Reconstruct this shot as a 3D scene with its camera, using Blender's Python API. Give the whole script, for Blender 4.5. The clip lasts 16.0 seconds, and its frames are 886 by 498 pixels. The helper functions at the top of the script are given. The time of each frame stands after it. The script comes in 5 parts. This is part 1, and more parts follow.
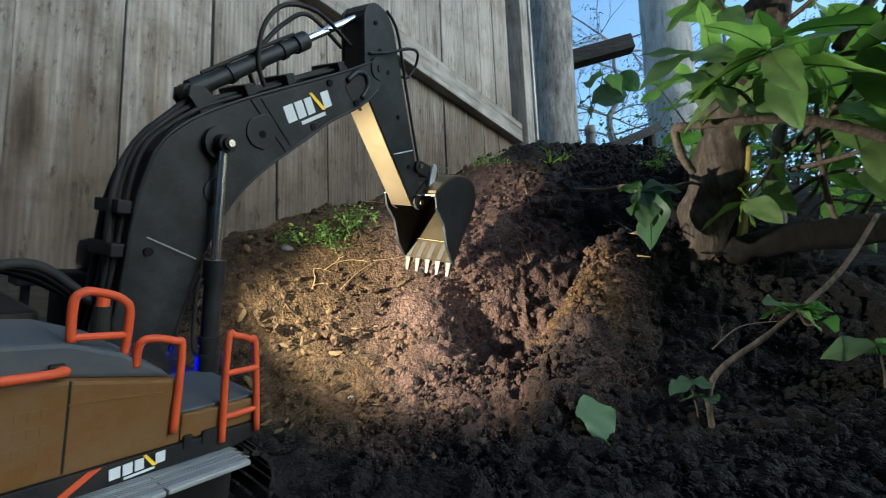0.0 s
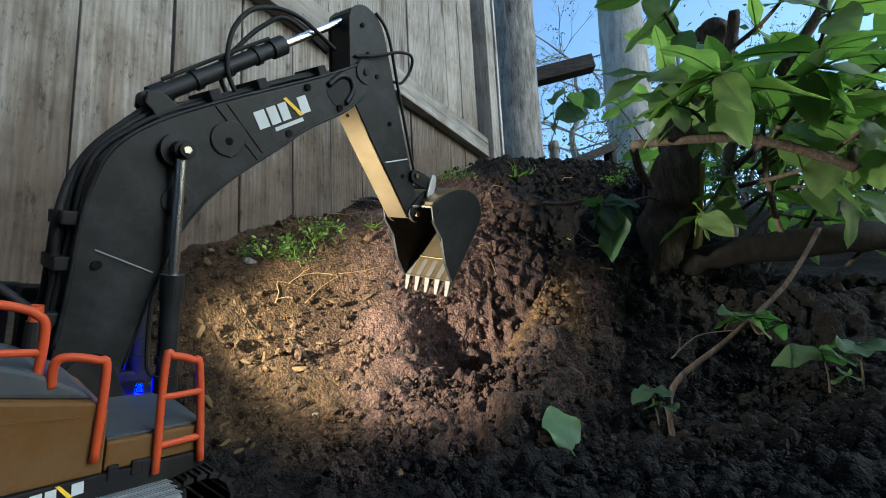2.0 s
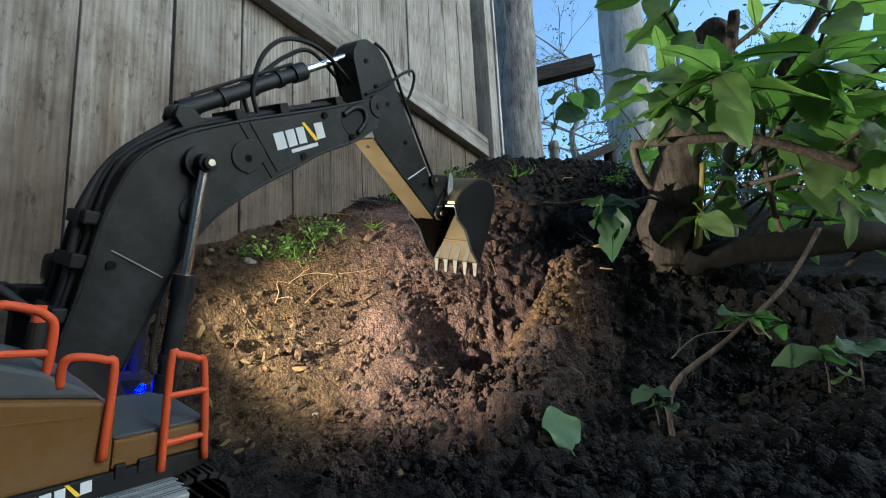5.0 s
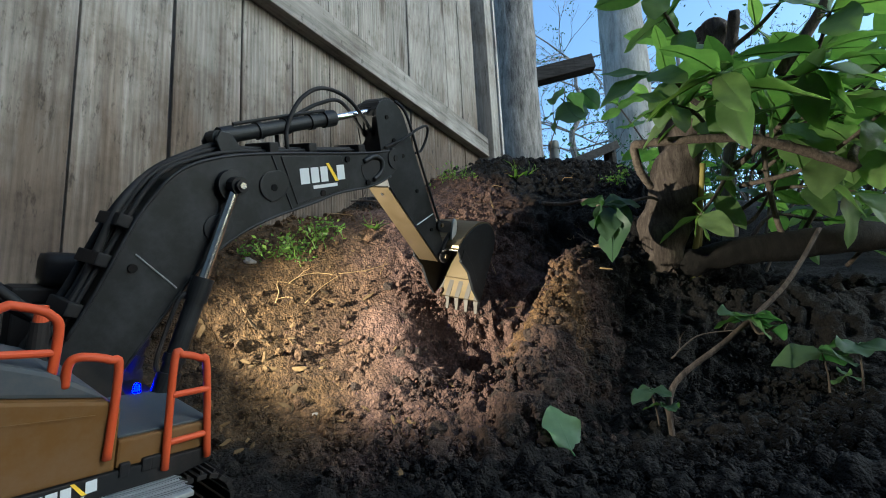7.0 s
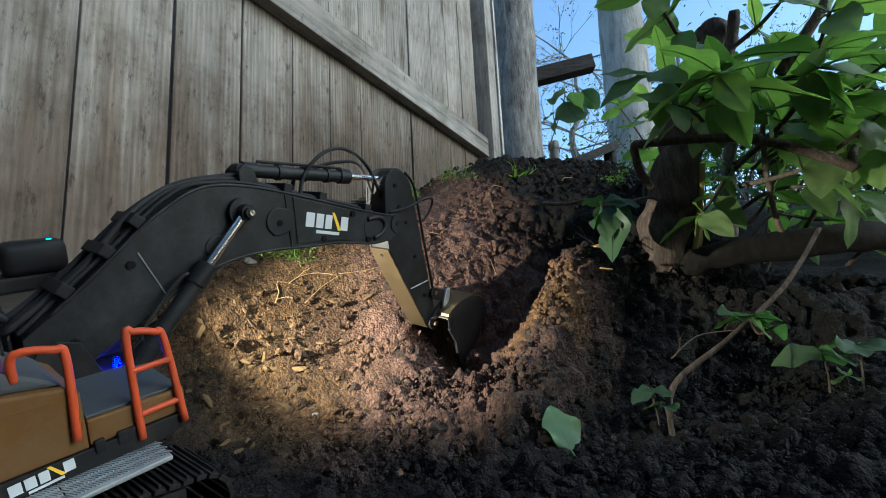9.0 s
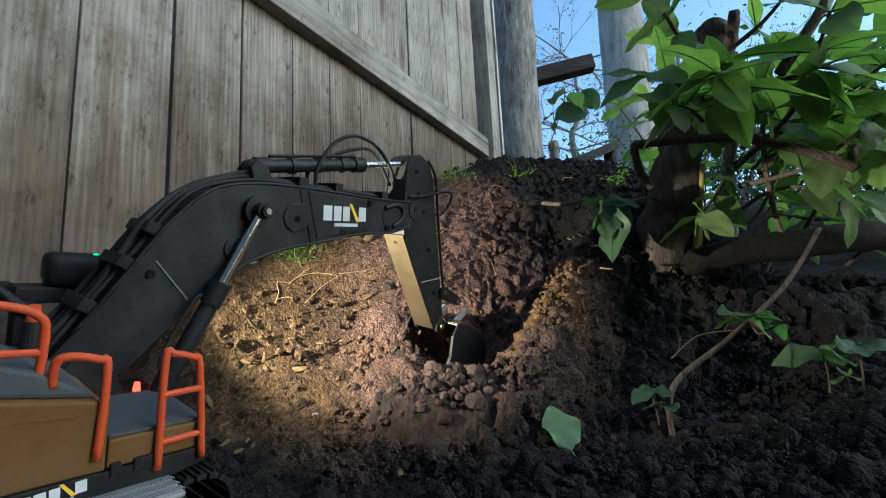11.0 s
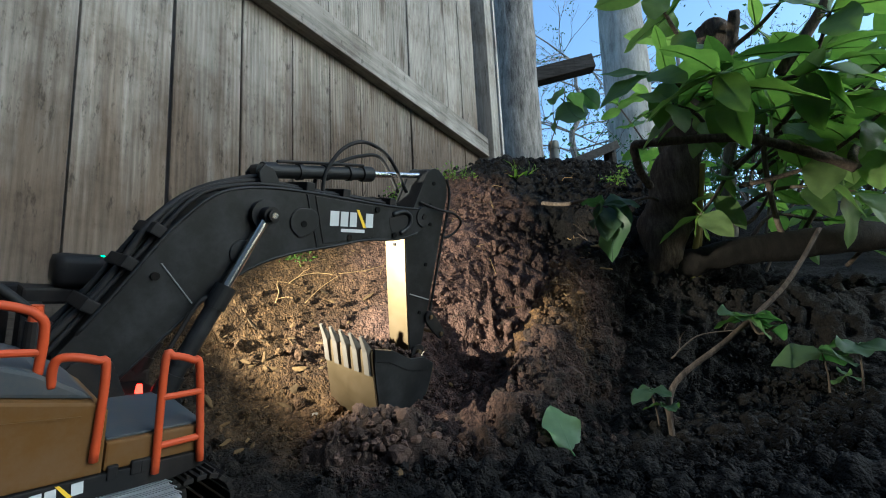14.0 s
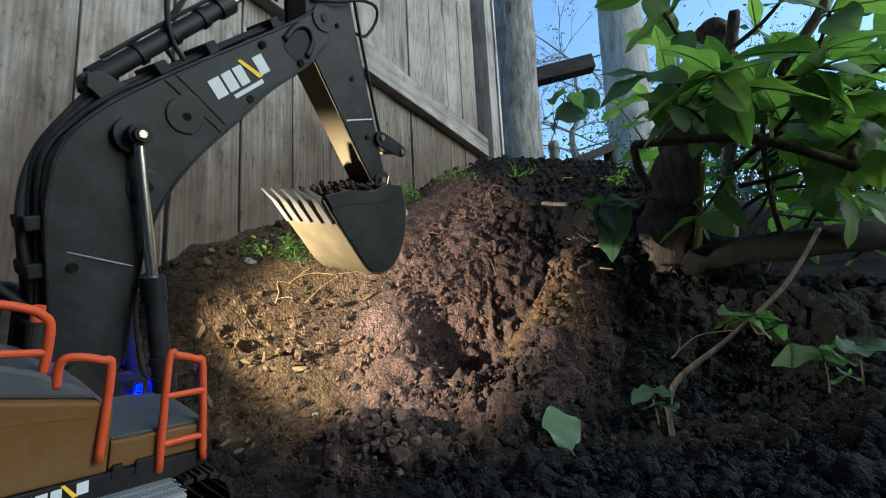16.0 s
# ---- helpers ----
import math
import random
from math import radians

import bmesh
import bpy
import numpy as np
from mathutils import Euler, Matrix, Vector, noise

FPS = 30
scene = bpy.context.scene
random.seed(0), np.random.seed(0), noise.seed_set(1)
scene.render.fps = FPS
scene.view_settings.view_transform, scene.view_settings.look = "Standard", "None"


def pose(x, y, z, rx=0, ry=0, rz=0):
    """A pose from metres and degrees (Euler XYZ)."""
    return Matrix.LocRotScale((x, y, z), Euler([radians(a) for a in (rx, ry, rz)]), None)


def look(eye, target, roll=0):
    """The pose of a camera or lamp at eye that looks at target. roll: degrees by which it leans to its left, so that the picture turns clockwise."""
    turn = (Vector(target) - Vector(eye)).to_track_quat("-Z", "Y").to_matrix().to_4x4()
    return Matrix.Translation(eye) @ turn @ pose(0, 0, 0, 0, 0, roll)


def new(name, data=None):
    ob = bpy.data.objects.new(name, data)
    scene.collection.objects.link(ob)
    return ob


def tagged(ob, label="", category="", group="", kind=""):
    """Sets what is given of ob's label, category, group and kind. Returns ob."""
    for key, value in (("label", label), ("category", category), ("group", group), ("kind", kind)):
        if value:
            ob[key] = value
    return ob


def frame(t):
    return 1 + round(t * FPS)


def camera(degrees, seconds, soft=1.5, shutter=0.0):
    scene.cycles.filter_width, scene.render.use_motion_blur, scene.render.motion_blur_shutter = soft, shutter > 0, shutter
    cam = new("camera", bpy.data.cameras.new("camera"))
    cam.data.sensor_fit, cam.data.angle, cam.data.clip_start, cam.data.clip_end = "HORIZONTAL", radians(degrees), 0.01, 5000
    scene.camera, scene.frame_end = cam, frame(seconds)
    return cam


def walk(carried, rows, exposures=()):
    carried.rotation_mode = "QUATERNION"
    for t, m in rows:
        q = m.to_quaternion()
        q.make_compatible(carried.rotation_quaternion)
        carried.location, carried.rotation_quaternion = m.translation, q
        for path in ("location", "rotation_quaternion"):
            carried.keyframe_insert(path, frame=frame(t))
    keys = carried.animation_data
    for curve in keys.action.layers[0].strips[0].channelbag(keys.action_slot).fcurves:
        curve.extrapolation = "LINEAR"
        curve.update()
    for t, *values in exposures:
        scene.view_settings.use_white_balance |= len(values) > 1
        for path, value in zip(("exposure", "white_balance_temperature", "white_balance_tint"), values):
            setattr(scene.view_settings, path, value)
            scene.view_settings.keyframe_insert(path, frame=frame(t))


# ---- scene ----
# ---------------------------------------------------------------- camera
cam = camera(87.1, 16.0, soft=1.0, shutter=0.5)
EYE = Vector((0.0, 0.0, 0.17))


def aim(pan, pitch, roll):
    p, q = radians(pan), radians(pitch)
    way = Vector((math.sin(p) * math.cos(q), math.cos(p) * math.cos(q), math.sin(q)))
    return look(EYE, EYE + way, roll)


walk(cam, [(0.0, aim(-4.157, 7.421, -2.27)), (0.25, aim(-2.45, 7.98, -2.50)), (0.5, aim(-1.217, 8.383, -2.69)),
           (0.75, aim(-0.46, 8.64, -2.81)), (1.0, aim(-0.094, 8.754, -2.87)), (1.3, aim(0, 8.8, -2.9)),
           (8.0, aim(0, 8.8, -2.9)), (16.0, aim(0, 8.8, -2.9))])

# ---------------------------------------------------------------- light
world = bpy.data.worlds.new("evening_sky")
scene.world = world
world.use_nodes = True
wn = world.node_tree
sky = wn.nodes.new("ShaderNodeTexSky")
sky.sky_type = "NISHITA"
sky.sun_disc = False
sky.sun_elevation = radians(29)
sky.sun_rotation = radians(113)
sky.air_density, sky.dust_density, sky.ozone_density = 1.0, 2.0, 1.0
wn.links.new(sky.outputs[0], wn.nodes["Background"].inputs[0])
wn.nodes["Background"].inputs[1].default_value = 0.15
scene.view_settings.exposure = 1.15
scene.view_settings.use_white_balance = True
scene.view_settings.white_balance_temperature, scene.view_settings.white_balance_tint = 5250, -4

sun = new("sun", bpy.data.lights.new("sun", "SUN"))
sun.data.energy, sun.data.angle, sun.data.color = 0.34, radians(25), (0.80, 0.93, 1.0)
sun.matrix_basis = look((1.9, -0.8, 1.15), (0, 0, 0))

# the excavator's working light, throwing its beam at the bank
work = new("work_light", bpy.data.lights.new("work_light", "SPOT"))
work.data.energy, work.data.color = 42.0, (1.0, 0.79, 0.57)
work.data.spot_size, work.data.spot_blend, work.data.shadow_soft_size = radians(82), 1.0, 0.006
work.matrix_basis = look((-0.450, 0.530, 0.222), (0.17, 0.950, 0.285))
# ---------------------------------------------------------------- materials
class Mat:
    def __init__(self, name, rough=0.6, metal=0.0, color=(0.5, 0.5, 0.5), spec=0.5):
        self.m = bpy.data.materials.new(name)
        self.m.use_nodes = True
        self.t = self.m.node_tree
        self.b = self.t.nodes["Principled BSDF"]
        self.b.inputs["Roughness"].default_value = rough
        self.b.inputs["Metallic"].default_value = metal
        self.b.inputs["Base Color"].default_value = (*color, 1)
        self.b.inputs["Specular IOR Level"].default_value = spec
        self.coord = self.t.nodes.new("ShaderNodeTexCoord")

    def node(self, kind, **sets):
        n = self.t.nodes.new("ShaderNode" + kind)
        for k, v in sets.items():
            n.inputs[k].default_value = v
        return n

    def link(self, a, b):
        self.t.links.new(a, b)

    def coords(self, scale=(1, 1, 1), turn=(0, 0, 0)):
        mp = self.node("Mapping", Scale=scale, Rotation=turn)
        self.link(self.coord.outputs["Object"], mp.inputs["Vector"])
        return mp.outputs["Vector"]

    def noise(self, scale, detail=6, rough=0.6, at=None):
        n = self.node("TexNoise", Scale=scale, Detail=detail, Roughness=rough)
        self.link(at or self.coord.outputs["Object"], n.inputs["Vector"])
        return n.outputs["Fac"]

    def ramp(self, fac, stops):
        n = self.node("ValToRGB")
        els = n.color_ramp.elements
        while len(els) < len(stops):
            els.new(0.5)
        for e, (pos, c) in zip(els, stops):
            e.position, e.color = pos, (*c, 1) if len(c) == 3 else c
        self.link(fac, n.inputs["Fac"])
        return n.outputs["Color"]

    def mix(self, fac, a, b, mode="MIX"):
        n = self.t.nodes.new("ShaderNodeMix")
        n.data_type, n.blend_type = "RGBA", mode
        for sock, v in ((0, fac), (6, a), (7, b)):
            if isinstance(v, (int, float)):
                n.inputs[sock].default_value = v
            elif isinstance(v, tuple):
                n.inputs[sock].default_value = (*v, 1)
            else:
                self.link(v, n.inputs[sock])
        return n.outputs[2]

    def base(self, color):
        self.link(color, self.b.inputs["Base Color"])
        return self

    def rough(self, fac, lo, hi):
        n = self.node("MapRange")
        n.inputs["To Min"].default_value, n.inputs["To Max"].default_value = lo, hi
        self.link(fac, n.inputs["Value"])
        self.link(n.outputs[0], self.b.inputs["Roughness"])
        return self

    def bump(self, height, strength, distance):
        n = self.node("Bump", Strength=strength, Distance=distance)
        self.link(height, n.inputs["Height"])
        self.link(n.outputs[0], self.b.inputs["Normal"])
        return self

    def random(self):
        return self.t.nodes.new("ShaderNodeObjectInfo").outputs["Random"]

    def island(self):
        return self.t.nodes.new("ShaderNodeNewGeometry").outputs["Random Per Island"]


def soil_material(name, dark, mid, light, shaded_humus=((0.003, 0.0026, 0.0023), (0.0075, 0.0063, 0.0055), (0.017, 0.0142, 0.012)),
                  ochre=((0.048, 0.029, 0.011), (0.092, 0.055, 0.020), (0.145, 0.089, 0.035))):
    """Dug brown subsoil in a patch of the bank; round it dark humus with shade put into its colour."""
    m = Mat(name, 0.9, spec=0.25)
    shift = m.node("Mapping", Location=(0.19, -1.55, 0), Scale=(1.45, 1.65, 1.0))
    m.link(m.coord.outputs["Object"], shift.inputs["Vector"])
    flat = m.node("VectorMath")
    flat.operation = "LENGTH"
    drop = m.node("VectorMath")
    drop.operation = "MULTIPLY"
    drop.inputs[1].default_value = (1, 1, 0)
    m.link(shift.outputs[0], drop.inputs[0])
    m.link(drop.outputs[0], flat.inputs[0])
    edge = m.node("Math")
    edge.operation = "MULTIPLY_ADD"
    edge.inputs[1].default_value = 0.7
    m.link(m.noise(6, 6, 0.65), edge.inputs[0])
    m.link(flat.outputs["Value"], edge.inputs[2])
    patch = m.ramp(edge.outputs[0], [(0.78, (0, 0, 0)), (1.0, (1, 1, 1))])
    big, fine, grain = m.noise(5, 8, 0.65), m.noise(60, 6, 0.7), m.noise(350, 4, 0.7)
    c = m.ramp(big, [(0.32, dark), (0.5, mid), (0.72, light)])
    # a pocket of ochre clay on the right bank
    clay = m.node("Mapping", Location=(-0.86, -4.1, 0), Scale=(4.8, 5.0, 0.0))
    m.link(m.coord.outputs["Object"], clay.inputs["Vector"])
    far = m.node("VectorMath")
    far.operation = "LENGTH"
    m.link(clay.outputs[0], far.inputs[0])
    spot = m.node("Math")
    spot.operation = "MULTIPLY_ADD"
    spot.inputs[1].default_value = 1.0
    m.link(m.noise(16, 6, 0.7), spot.inputs[0])
    m.link(far.outputs["Value"], spot.inputs[2])
    c = m.mix(m.ramp(spot.outputs[0], [(0.70, (0.85, 0.85, 0.85)), (1.0, (0, 0, 0))]), c, (0.17, 0.098, 0.036))
    # ochre subsoil on the worn slope by the fence
    side = m.node("Mapping", Location=(0.085, 0, 0), Scale=(1.0, 1.0, 1.0))
    m.link(m.coord.outputs["Object"], side.inputs["Vector"])
    split = m.node("SeparateXYZ")
    m.link(side.outputs[0], split.inputs[0])
    worn = m.node("Math")
    worn.operation = "MULTIPLY_ADD"
    worn.inputs[1].default_value = 0.32
    m.link(m.noise(7, 6, 0.7), worn.inputs[0])
    m.link(split.outputs[0], worn.inputs[2])
    c = m.mix(m.ramp(worn.outputs[0], [(0.0, (0.9, 0.9, 0.9)), (0.14, (0, 0, 0))]), c,
              m.ramp(big, [(0.32, ochre[0]), (0.5, ochre[1]), (0.72, ochre[2])]))
    # dark topsoil outside the patch, blackened further so its colour carries shade
    c = m.mix(patch, c, m.ramp(big, [(0.32, shaded_humus[0]), (0.5, shaded_humus[1]), (0.72, shaded_humus[2])]))
    c = m.mix(0.55, c, m.ramp(fine, [(0.3, (0.35, 0.32, 0.3)), (0.6, (1, 1, 1)), (0.8, (1.5, 1.4, 1.3))]), "MULTIPLY")
    c = m.mix(0.35, c, m.ramp(grain, [(0.35, (0.4, 0.4, 0.4)), (0.62, (1.3, 1.25, 1.2))]), "MULTIPLY")
    # crumbs of two sizes; shade between the larger ones is put into the colour
    warp = m.node("VectorMath")
    warp.operation = "MULTIPLY_ADD"
    warp.inputs[1].default_value = (0.010, 0.010, 0.010)
    tone = m.node("TexNoise", Scale=70.0, Detail=3.0)
    m.link(m.coord.outputs["Object"], tone.inputs["Vector"])
    m.link(tone.outputs["Color"], warp.inputs[0])
    m.link(m.coord.outputs["Object"], warp.inputs[2])
    crumbs = []
    for size in (120, 310):
        cell = m.node("TexVoronoi", Scale=size)
        m.link(warp.outputs[0], cell.inputs["Vector"])
        crumbs.append(cell)
    c = m.mix(0.5, c, m.ramp(crumbs[0].outputs["Distance"], [(0.15, (1.25, 1.22, 1.2)), (0.55, (0.85, 0.85, 0.85)), (0.8, (0.28, 0.28, 0.28))]), "MULTIPLY")
    grey = m.node("RGBToBW")
    m.link(crumbs[1].outputs["Color"], grey.inputs[0])
    c = m.mix(0.6, c, m.ramp(grey.outputs[0], [(0.2, (0.45, 0.43, 0.42)), (0.8, (1.5, 1.45, 1.4))]), "MULTIPLY")
    h = m.mix(0.45, crumbs[0].outputs["Distance"], crumbs[1].outputs["Distance"])
    h = m.mix(0.55, m.ramp(h, [(0.0, (1, 1, 1)), (0.9, (0, 0, 0))]), fine)
    m.base(c).bump(h, 1.0, 0.013)
    return m.m


def wood_material(name, tones, along=(14, 14, 0.9), bump=0.003, mud_shade=0.0):
    m = Mat(name, 0.82, spec=0.2)
    off = m.node("VectorMath")
    off.operation = "MULTIPLY_ADD"
    rnd = m.node("CombineXYZ")
    r = m.random()
    for k in range(3):
        m.link(r, rnd.inputs[k])
    m.link(rnd.outputs[0], off.inputs[0])
    off.inputs[1].default_value = (37, 53, 71)
    m.link(m.coords(along), off.inputs[2])
    at = off.outputs[0]
    grain = m.noise(7, 8, 0.7, at)
    stain = m.noise(1.1, 4, 0.6, at)
    wave = m.node("TexWave", Scale=2.2, Distortion=5.0, Detail=4.0)
    m.link(at, wave.inputs["Vector"])
    c = m.ramp(grain, [(0.28, tones[0]), (0.5, tones[1]), (0.75, tones[2])])
    c = m.mix(0.3, c, m.ramp(wave.outputs["Fac"], [(0.1, (0.75, 0.73, 0.71)), (0.6, (1.1, 1.1, 1.1))]), "MULTIPLY")
    c = m.mix(0.75, c, m.ramp(stain, [(0.3, (0.6, 0.58, 0.56)), (0.65, (1.15, 1.13, 1.1))]), "MULTIPLY")
    c = m.mix(0.5, c, m.ramp(r, [(0.0, (0.72, 0.70, 0.68)), (1.0, (1.2, 1.18, 1.15))]), "MULTIPLY")
    # dark flecks, dirt splashes and knots
    fleck = m.noise(60, 4, 0.8, m.coords((1, 1, 0.28)))
    c = m.mix(0.85, c, m.ramp(fleck, [(0.30, (0.30, 0.28, 0.26)), (0.42, (1, 1, 1)), (0.70, (1, 1, 1)), (0.78, (1.35, 1.35, 1.33))]), "MULTIPLY")
    splash = m.noise(4.5, 7, 0.72)
    c = m.mix(0.8, c, m.ramp(splash, [(0.34, (0.50, 0.44, 0.38)), (0.52, (1, 1, 1)), (0.75, (1.12, 1.12, 1.13))]), "MULTIPLY")
    cell = m.node("TexVoronoi", Scale=1.0)
    knot_at = m.node("VectorMath")
    knot_at.operation = "MULTIPLY"
    knot_at.inputs[1].default_value = (0.62, 0.62, 2.2)
    m.link(at, knot_at.inputs[0])
    m.link(knot_at.outputs[0], cell.inputs["Vector"])
    c = m.mix(0.9, c, m.ramp(cell.outputs["Distance"], [(0.06, (0.22, 0.18, 0.15)), (0.11, (0.55, 0.5, 0.46)), (0.20, (1, 1, 1))]), "MULTIPLY")
    if mud_shade:
        # soil splashed up the boards plus shade put into the colour, in ragged runs that differ from board to board
        pos = m.node("SeparateXYZ")
        m.link(m.coord.outputs["Object"], pos.inputs[0])
        runs = m.node("Math")
        runs.operation = "MULTIPLY_ADD"
        runs.inputs[1].default_value = 0.9
        m.link(m.noise(1.3, 6, 0.65, at), runs.inputs[0])
        m.link(pos.outputs["Z"], runs.inputs[2])
        where = m.node("SeparateXYZ")
        m.link(m.t.nodes.new("ShaderNodeObjectInfo").outputs["Location"], where.inputs[0])
        rise = m.node("Math")
        rise.operation = "MULTIPLY_ADD"
        rise.inputs[1].default_value, rise.inputs[2].default_value = -0.74, -0.07
        m.link(where.outputs["X"], rise.inputs[0])
        shift = m.node("Math")
        shift.operation = "ADD"
        m.link(runs.outputs[0], shift.inputs[0])
        m.link(rise.outputs[0], shift.inputs[1])
        mud_dark = m.ramp(shift.outputs[0], [(0.0, (mud_shade, mud_shade, mud_shade)), (0.30, (0, 0, 0))])
        c = m.mix(mud_dark, c, m.mix(1.0, c, (0.40, 0.32, 0.255), "MULTIPLY"))
    m.base(c).bump(m.mix(0.5, grain, wave.outputs["Fac"]), 0.8, bump)
    return m.m


def bark_material(name, tones, scale=1.0, moss=0.0):
    m = Mat(name, 0.9, spec=0.2)
    at = m.coords((16 * scale, 16 * scale, 3.0 * scale))
    g, b = m.noise(2.2, 8, 0.75, at), m.noise(9 * scale, 5, 0.6)
    c = m.ramp(g, [(0.32, tones[0]), (0.5, tones[1]), (0.7, tones[2])])
    c = m.mix(0.5, c, m.ramp(b, [(0.3, (0.6, 0.6, 0.6)), (0.7, (1.2, 1.2, 1.2))]), "MULTIPLY")
    if moss:
        c = m.mix(m.ramp(m.noise(3, 4), [(0.5, (0, 0, 0)), (0.65, (moss, moss, moss))]), c, (0.07, 0.09, 0.03))
    m.base(c).bump(g, 1.0, 0.008 / scale)
    return m.m


def leaf_material(name, a, b, gloss=0.42, joined=False):
    m = Mat(name, gloss, spec=0.4)
    n = m.noise(28, 4)
    c = m.mix(m.island() if joined else m.random(), a, b)
    c = m.mix(0.6, c, m.ramp(n, [(0.3, (0.6, 0.65, 0.6)), (0.7, (1.25, 1.2, 1.1))]), "MULTIPLY")
    m.base(c).bump(m.noise(90, 3), 0.25, 0.002)
    tr = m.node("BsdfTranslucent")
    m.link(m.mix(1.0, c, (1.6, 1.9, 0.7), "MULTIPLY"), tr.inputs["Color"])
    ad = m.node("MixShader", Fac=0.5)
    m.link(m.b.outputs[0], ad.inputs[1])
    m.link(tr.outputs[0], ad.inputs[2])
    m.link(ad.outputs[0], m.t.nodes["Material Output"].inputs["Surface"])
    return m.m


def paint_material(name, color, rough=0.45, metal=0.0, dust=0.35, dust_color=(0.16, 0.12, 0.09)):
    m = Mat(name, rough, metal, spec=0.22)
    d = m.noise(22, 8, 0.7)
    s = m.noise(140, 3, 0.6)
    fac = m.ramp(d, [(0.45, (0, 0, 0)), (0.78, (dust, dust, dust))])
    m.base(m.mix(fac, color, dust_color)).rough(d, rough - 0.08, rough + 0.25).bump(s, 0.12, 0.0006)
    return m.m


def plain(name, color, rough=0.5, metal=0.0):
    return paint_material(name, color, rough, metal, 0.12)


def glow_material(name, color, power):
    m = Mat(name, 0.3, color=color)
    m.b.inputs["Emission Color"].default_value = (*color, 1)
    m.b.inputs["Emission Strength"].default_value = power
    return m.m


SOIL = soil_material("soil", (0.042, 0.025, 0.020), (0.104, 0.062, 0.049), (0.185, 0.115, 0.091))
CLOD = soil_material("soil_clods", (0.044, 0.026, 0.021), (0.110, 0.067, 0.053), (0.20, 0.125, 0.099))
LUMP = Mat("lump_soil", 0.9, spec=0.25)
LUMP.base(LUMP.mix(LUMP.random(), (0.022, 0.016, 0.013), (0.095, 0.066, 0.053))).bump(LUMP.noise(2.5, 6, 0.7), 0.8, 0.3)
LUMP = LUMP.m
DUG = Mat("dug_soil", 0.9, spec=0.25)
DUG.base(DUG.mix(DUG.random(), (0.024, 0.016, 0.013), (0.095, 0.060, 0.047))).bump(DUG.noise(220, 6, 0.7), 0.9, 0.004)
DUG = DUG.m
DUGBED = Mat("dug_soil_bed", 0.92, spec=0.2)
DUGBED.base(DUGBED.mix(DUGBED.ramp(DUGBED.noise(70, 8, 0.75), [(0.35, (0, 0, 0)), (0.65, (1, 1, 1))]), (0.018, 0.013, 0.010), (0.075, 0.050, 0.039))).bump(DUGBED.noise(130, 8, 0.75), 1.0, 0.010)
DUGBED = DUGBED.m
FENCE = wood_material("weathered_cedar", ((0.16, 0.148, 0.133), (0.26, 0.243, 0.219), (0.36, 0.34, 0.31)), mud_shade=0.9)
RAIL = wood_material("weathered_rail", ((0.15, 0.142, 0.128), (0.27, 0.255, 0.23), (0.38, 0.36, 0.33)), (0.9, 14, 14))
STAINED = wood_material("stained_board", ((0.02, 0.017, 0.015), (0.045, 0.038, 0.032), (0.075, 0.064, 0.055)), (0.9, 14, 14))
SKYBLOCK = paint_material("sky_block_grey", (0.26, 0.25, 0.235), 0.85, 0.0, 0.4)
POST = wood_material("weathered_post", ((0.15, 0.142, 0.128), (0.26, 0.245, 0.22), (0.36, 0.34, 0.31)))
PALE = wood_material("pale_trim_wood", ((0.25, 0.24, 0.22), (0.42, 0.40, 0.37), (0.55, 0.53, 0.50)))
DARKWOOD = wood_material("dark_beam", ((0.02, 0.018, 0.017), (0.04, 0.036, 0.034), (0.07, 0.064, 0.06)), (0.9, 14, 14))
BARK = bark_material("grey_bark", ((0.045, 0.04, 0.036), (0.19, 0.175, 0.158), (0.34, 0.32, 0.295)))
BARKPALE = bark_material("pale_bark", ((0.16, 0.15, 0.14), (0.30, 0.29, 0.27), (0.42, 0.41, 0.39)), 0.5, 0.3)
BARKBROWN = bark_material("brown_shrub_bark", ((0.018, 0.014, 0.012), (0.066, 0.051, 0.041), (0.135, 0.11, 0.09)), 2.2)
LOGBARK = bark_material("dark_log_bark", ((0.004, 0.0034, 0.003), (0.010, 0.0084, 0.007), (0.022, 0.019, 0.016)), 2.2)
TWIG = bark_material("twig_bark", ((0.04, 0.03, 0.024), (0.09, 0.07, 0.055), (0.16, 0.13, 0.10)), 5.0)
CANE = plain("yellow_cane", (0.22, 0.18, 0.05), 0.55)
STRAW = plain("pale_root", (0.25, 0.165, 0.075), 0.85)
CHIP = Mat("wood_chip", 0.9, spec=0.2)
CHIP.base(CHIP.mix(CHIP.island(), (0.05, 0.034, 0.018), (0.15, 0.096, 0.042))).bump(CHIP.noise(300, 4), 0.6, 0.002)
CHIP = CHIP.m
LEAF = leaf_material("broad_leaf", (0.095, 0.160, 0.055), (0.165, 0.235, 0.095), 0.5)
LEAFPALE = leaf_material("pale_leaf", (0.11, 0.19, 0.105), (0.14, 0.23, 0.13), 0.5)
LEAFBLUE = leaf_material("bluish_leaf", (0.042, 0.080, 0.046), (0.072, 0.118, 0.064), 0.5)
WEED = leaf_material("weed_leaf", (0.055, 0.11, 0.02), (0.13, 0.20, 0.035), 0.55, True)
FARLEAF = leaf_material("far_foliage", (0.03, 0.06, 0.035), (0.05, 0.09, 0.05), 0.6, True)
BLACK = paint_material("black_painted_metal", (0.008, 0.0085, 0.0095), 0.42, 0.0, 0.55, (0.045, 0.047, 0.052))
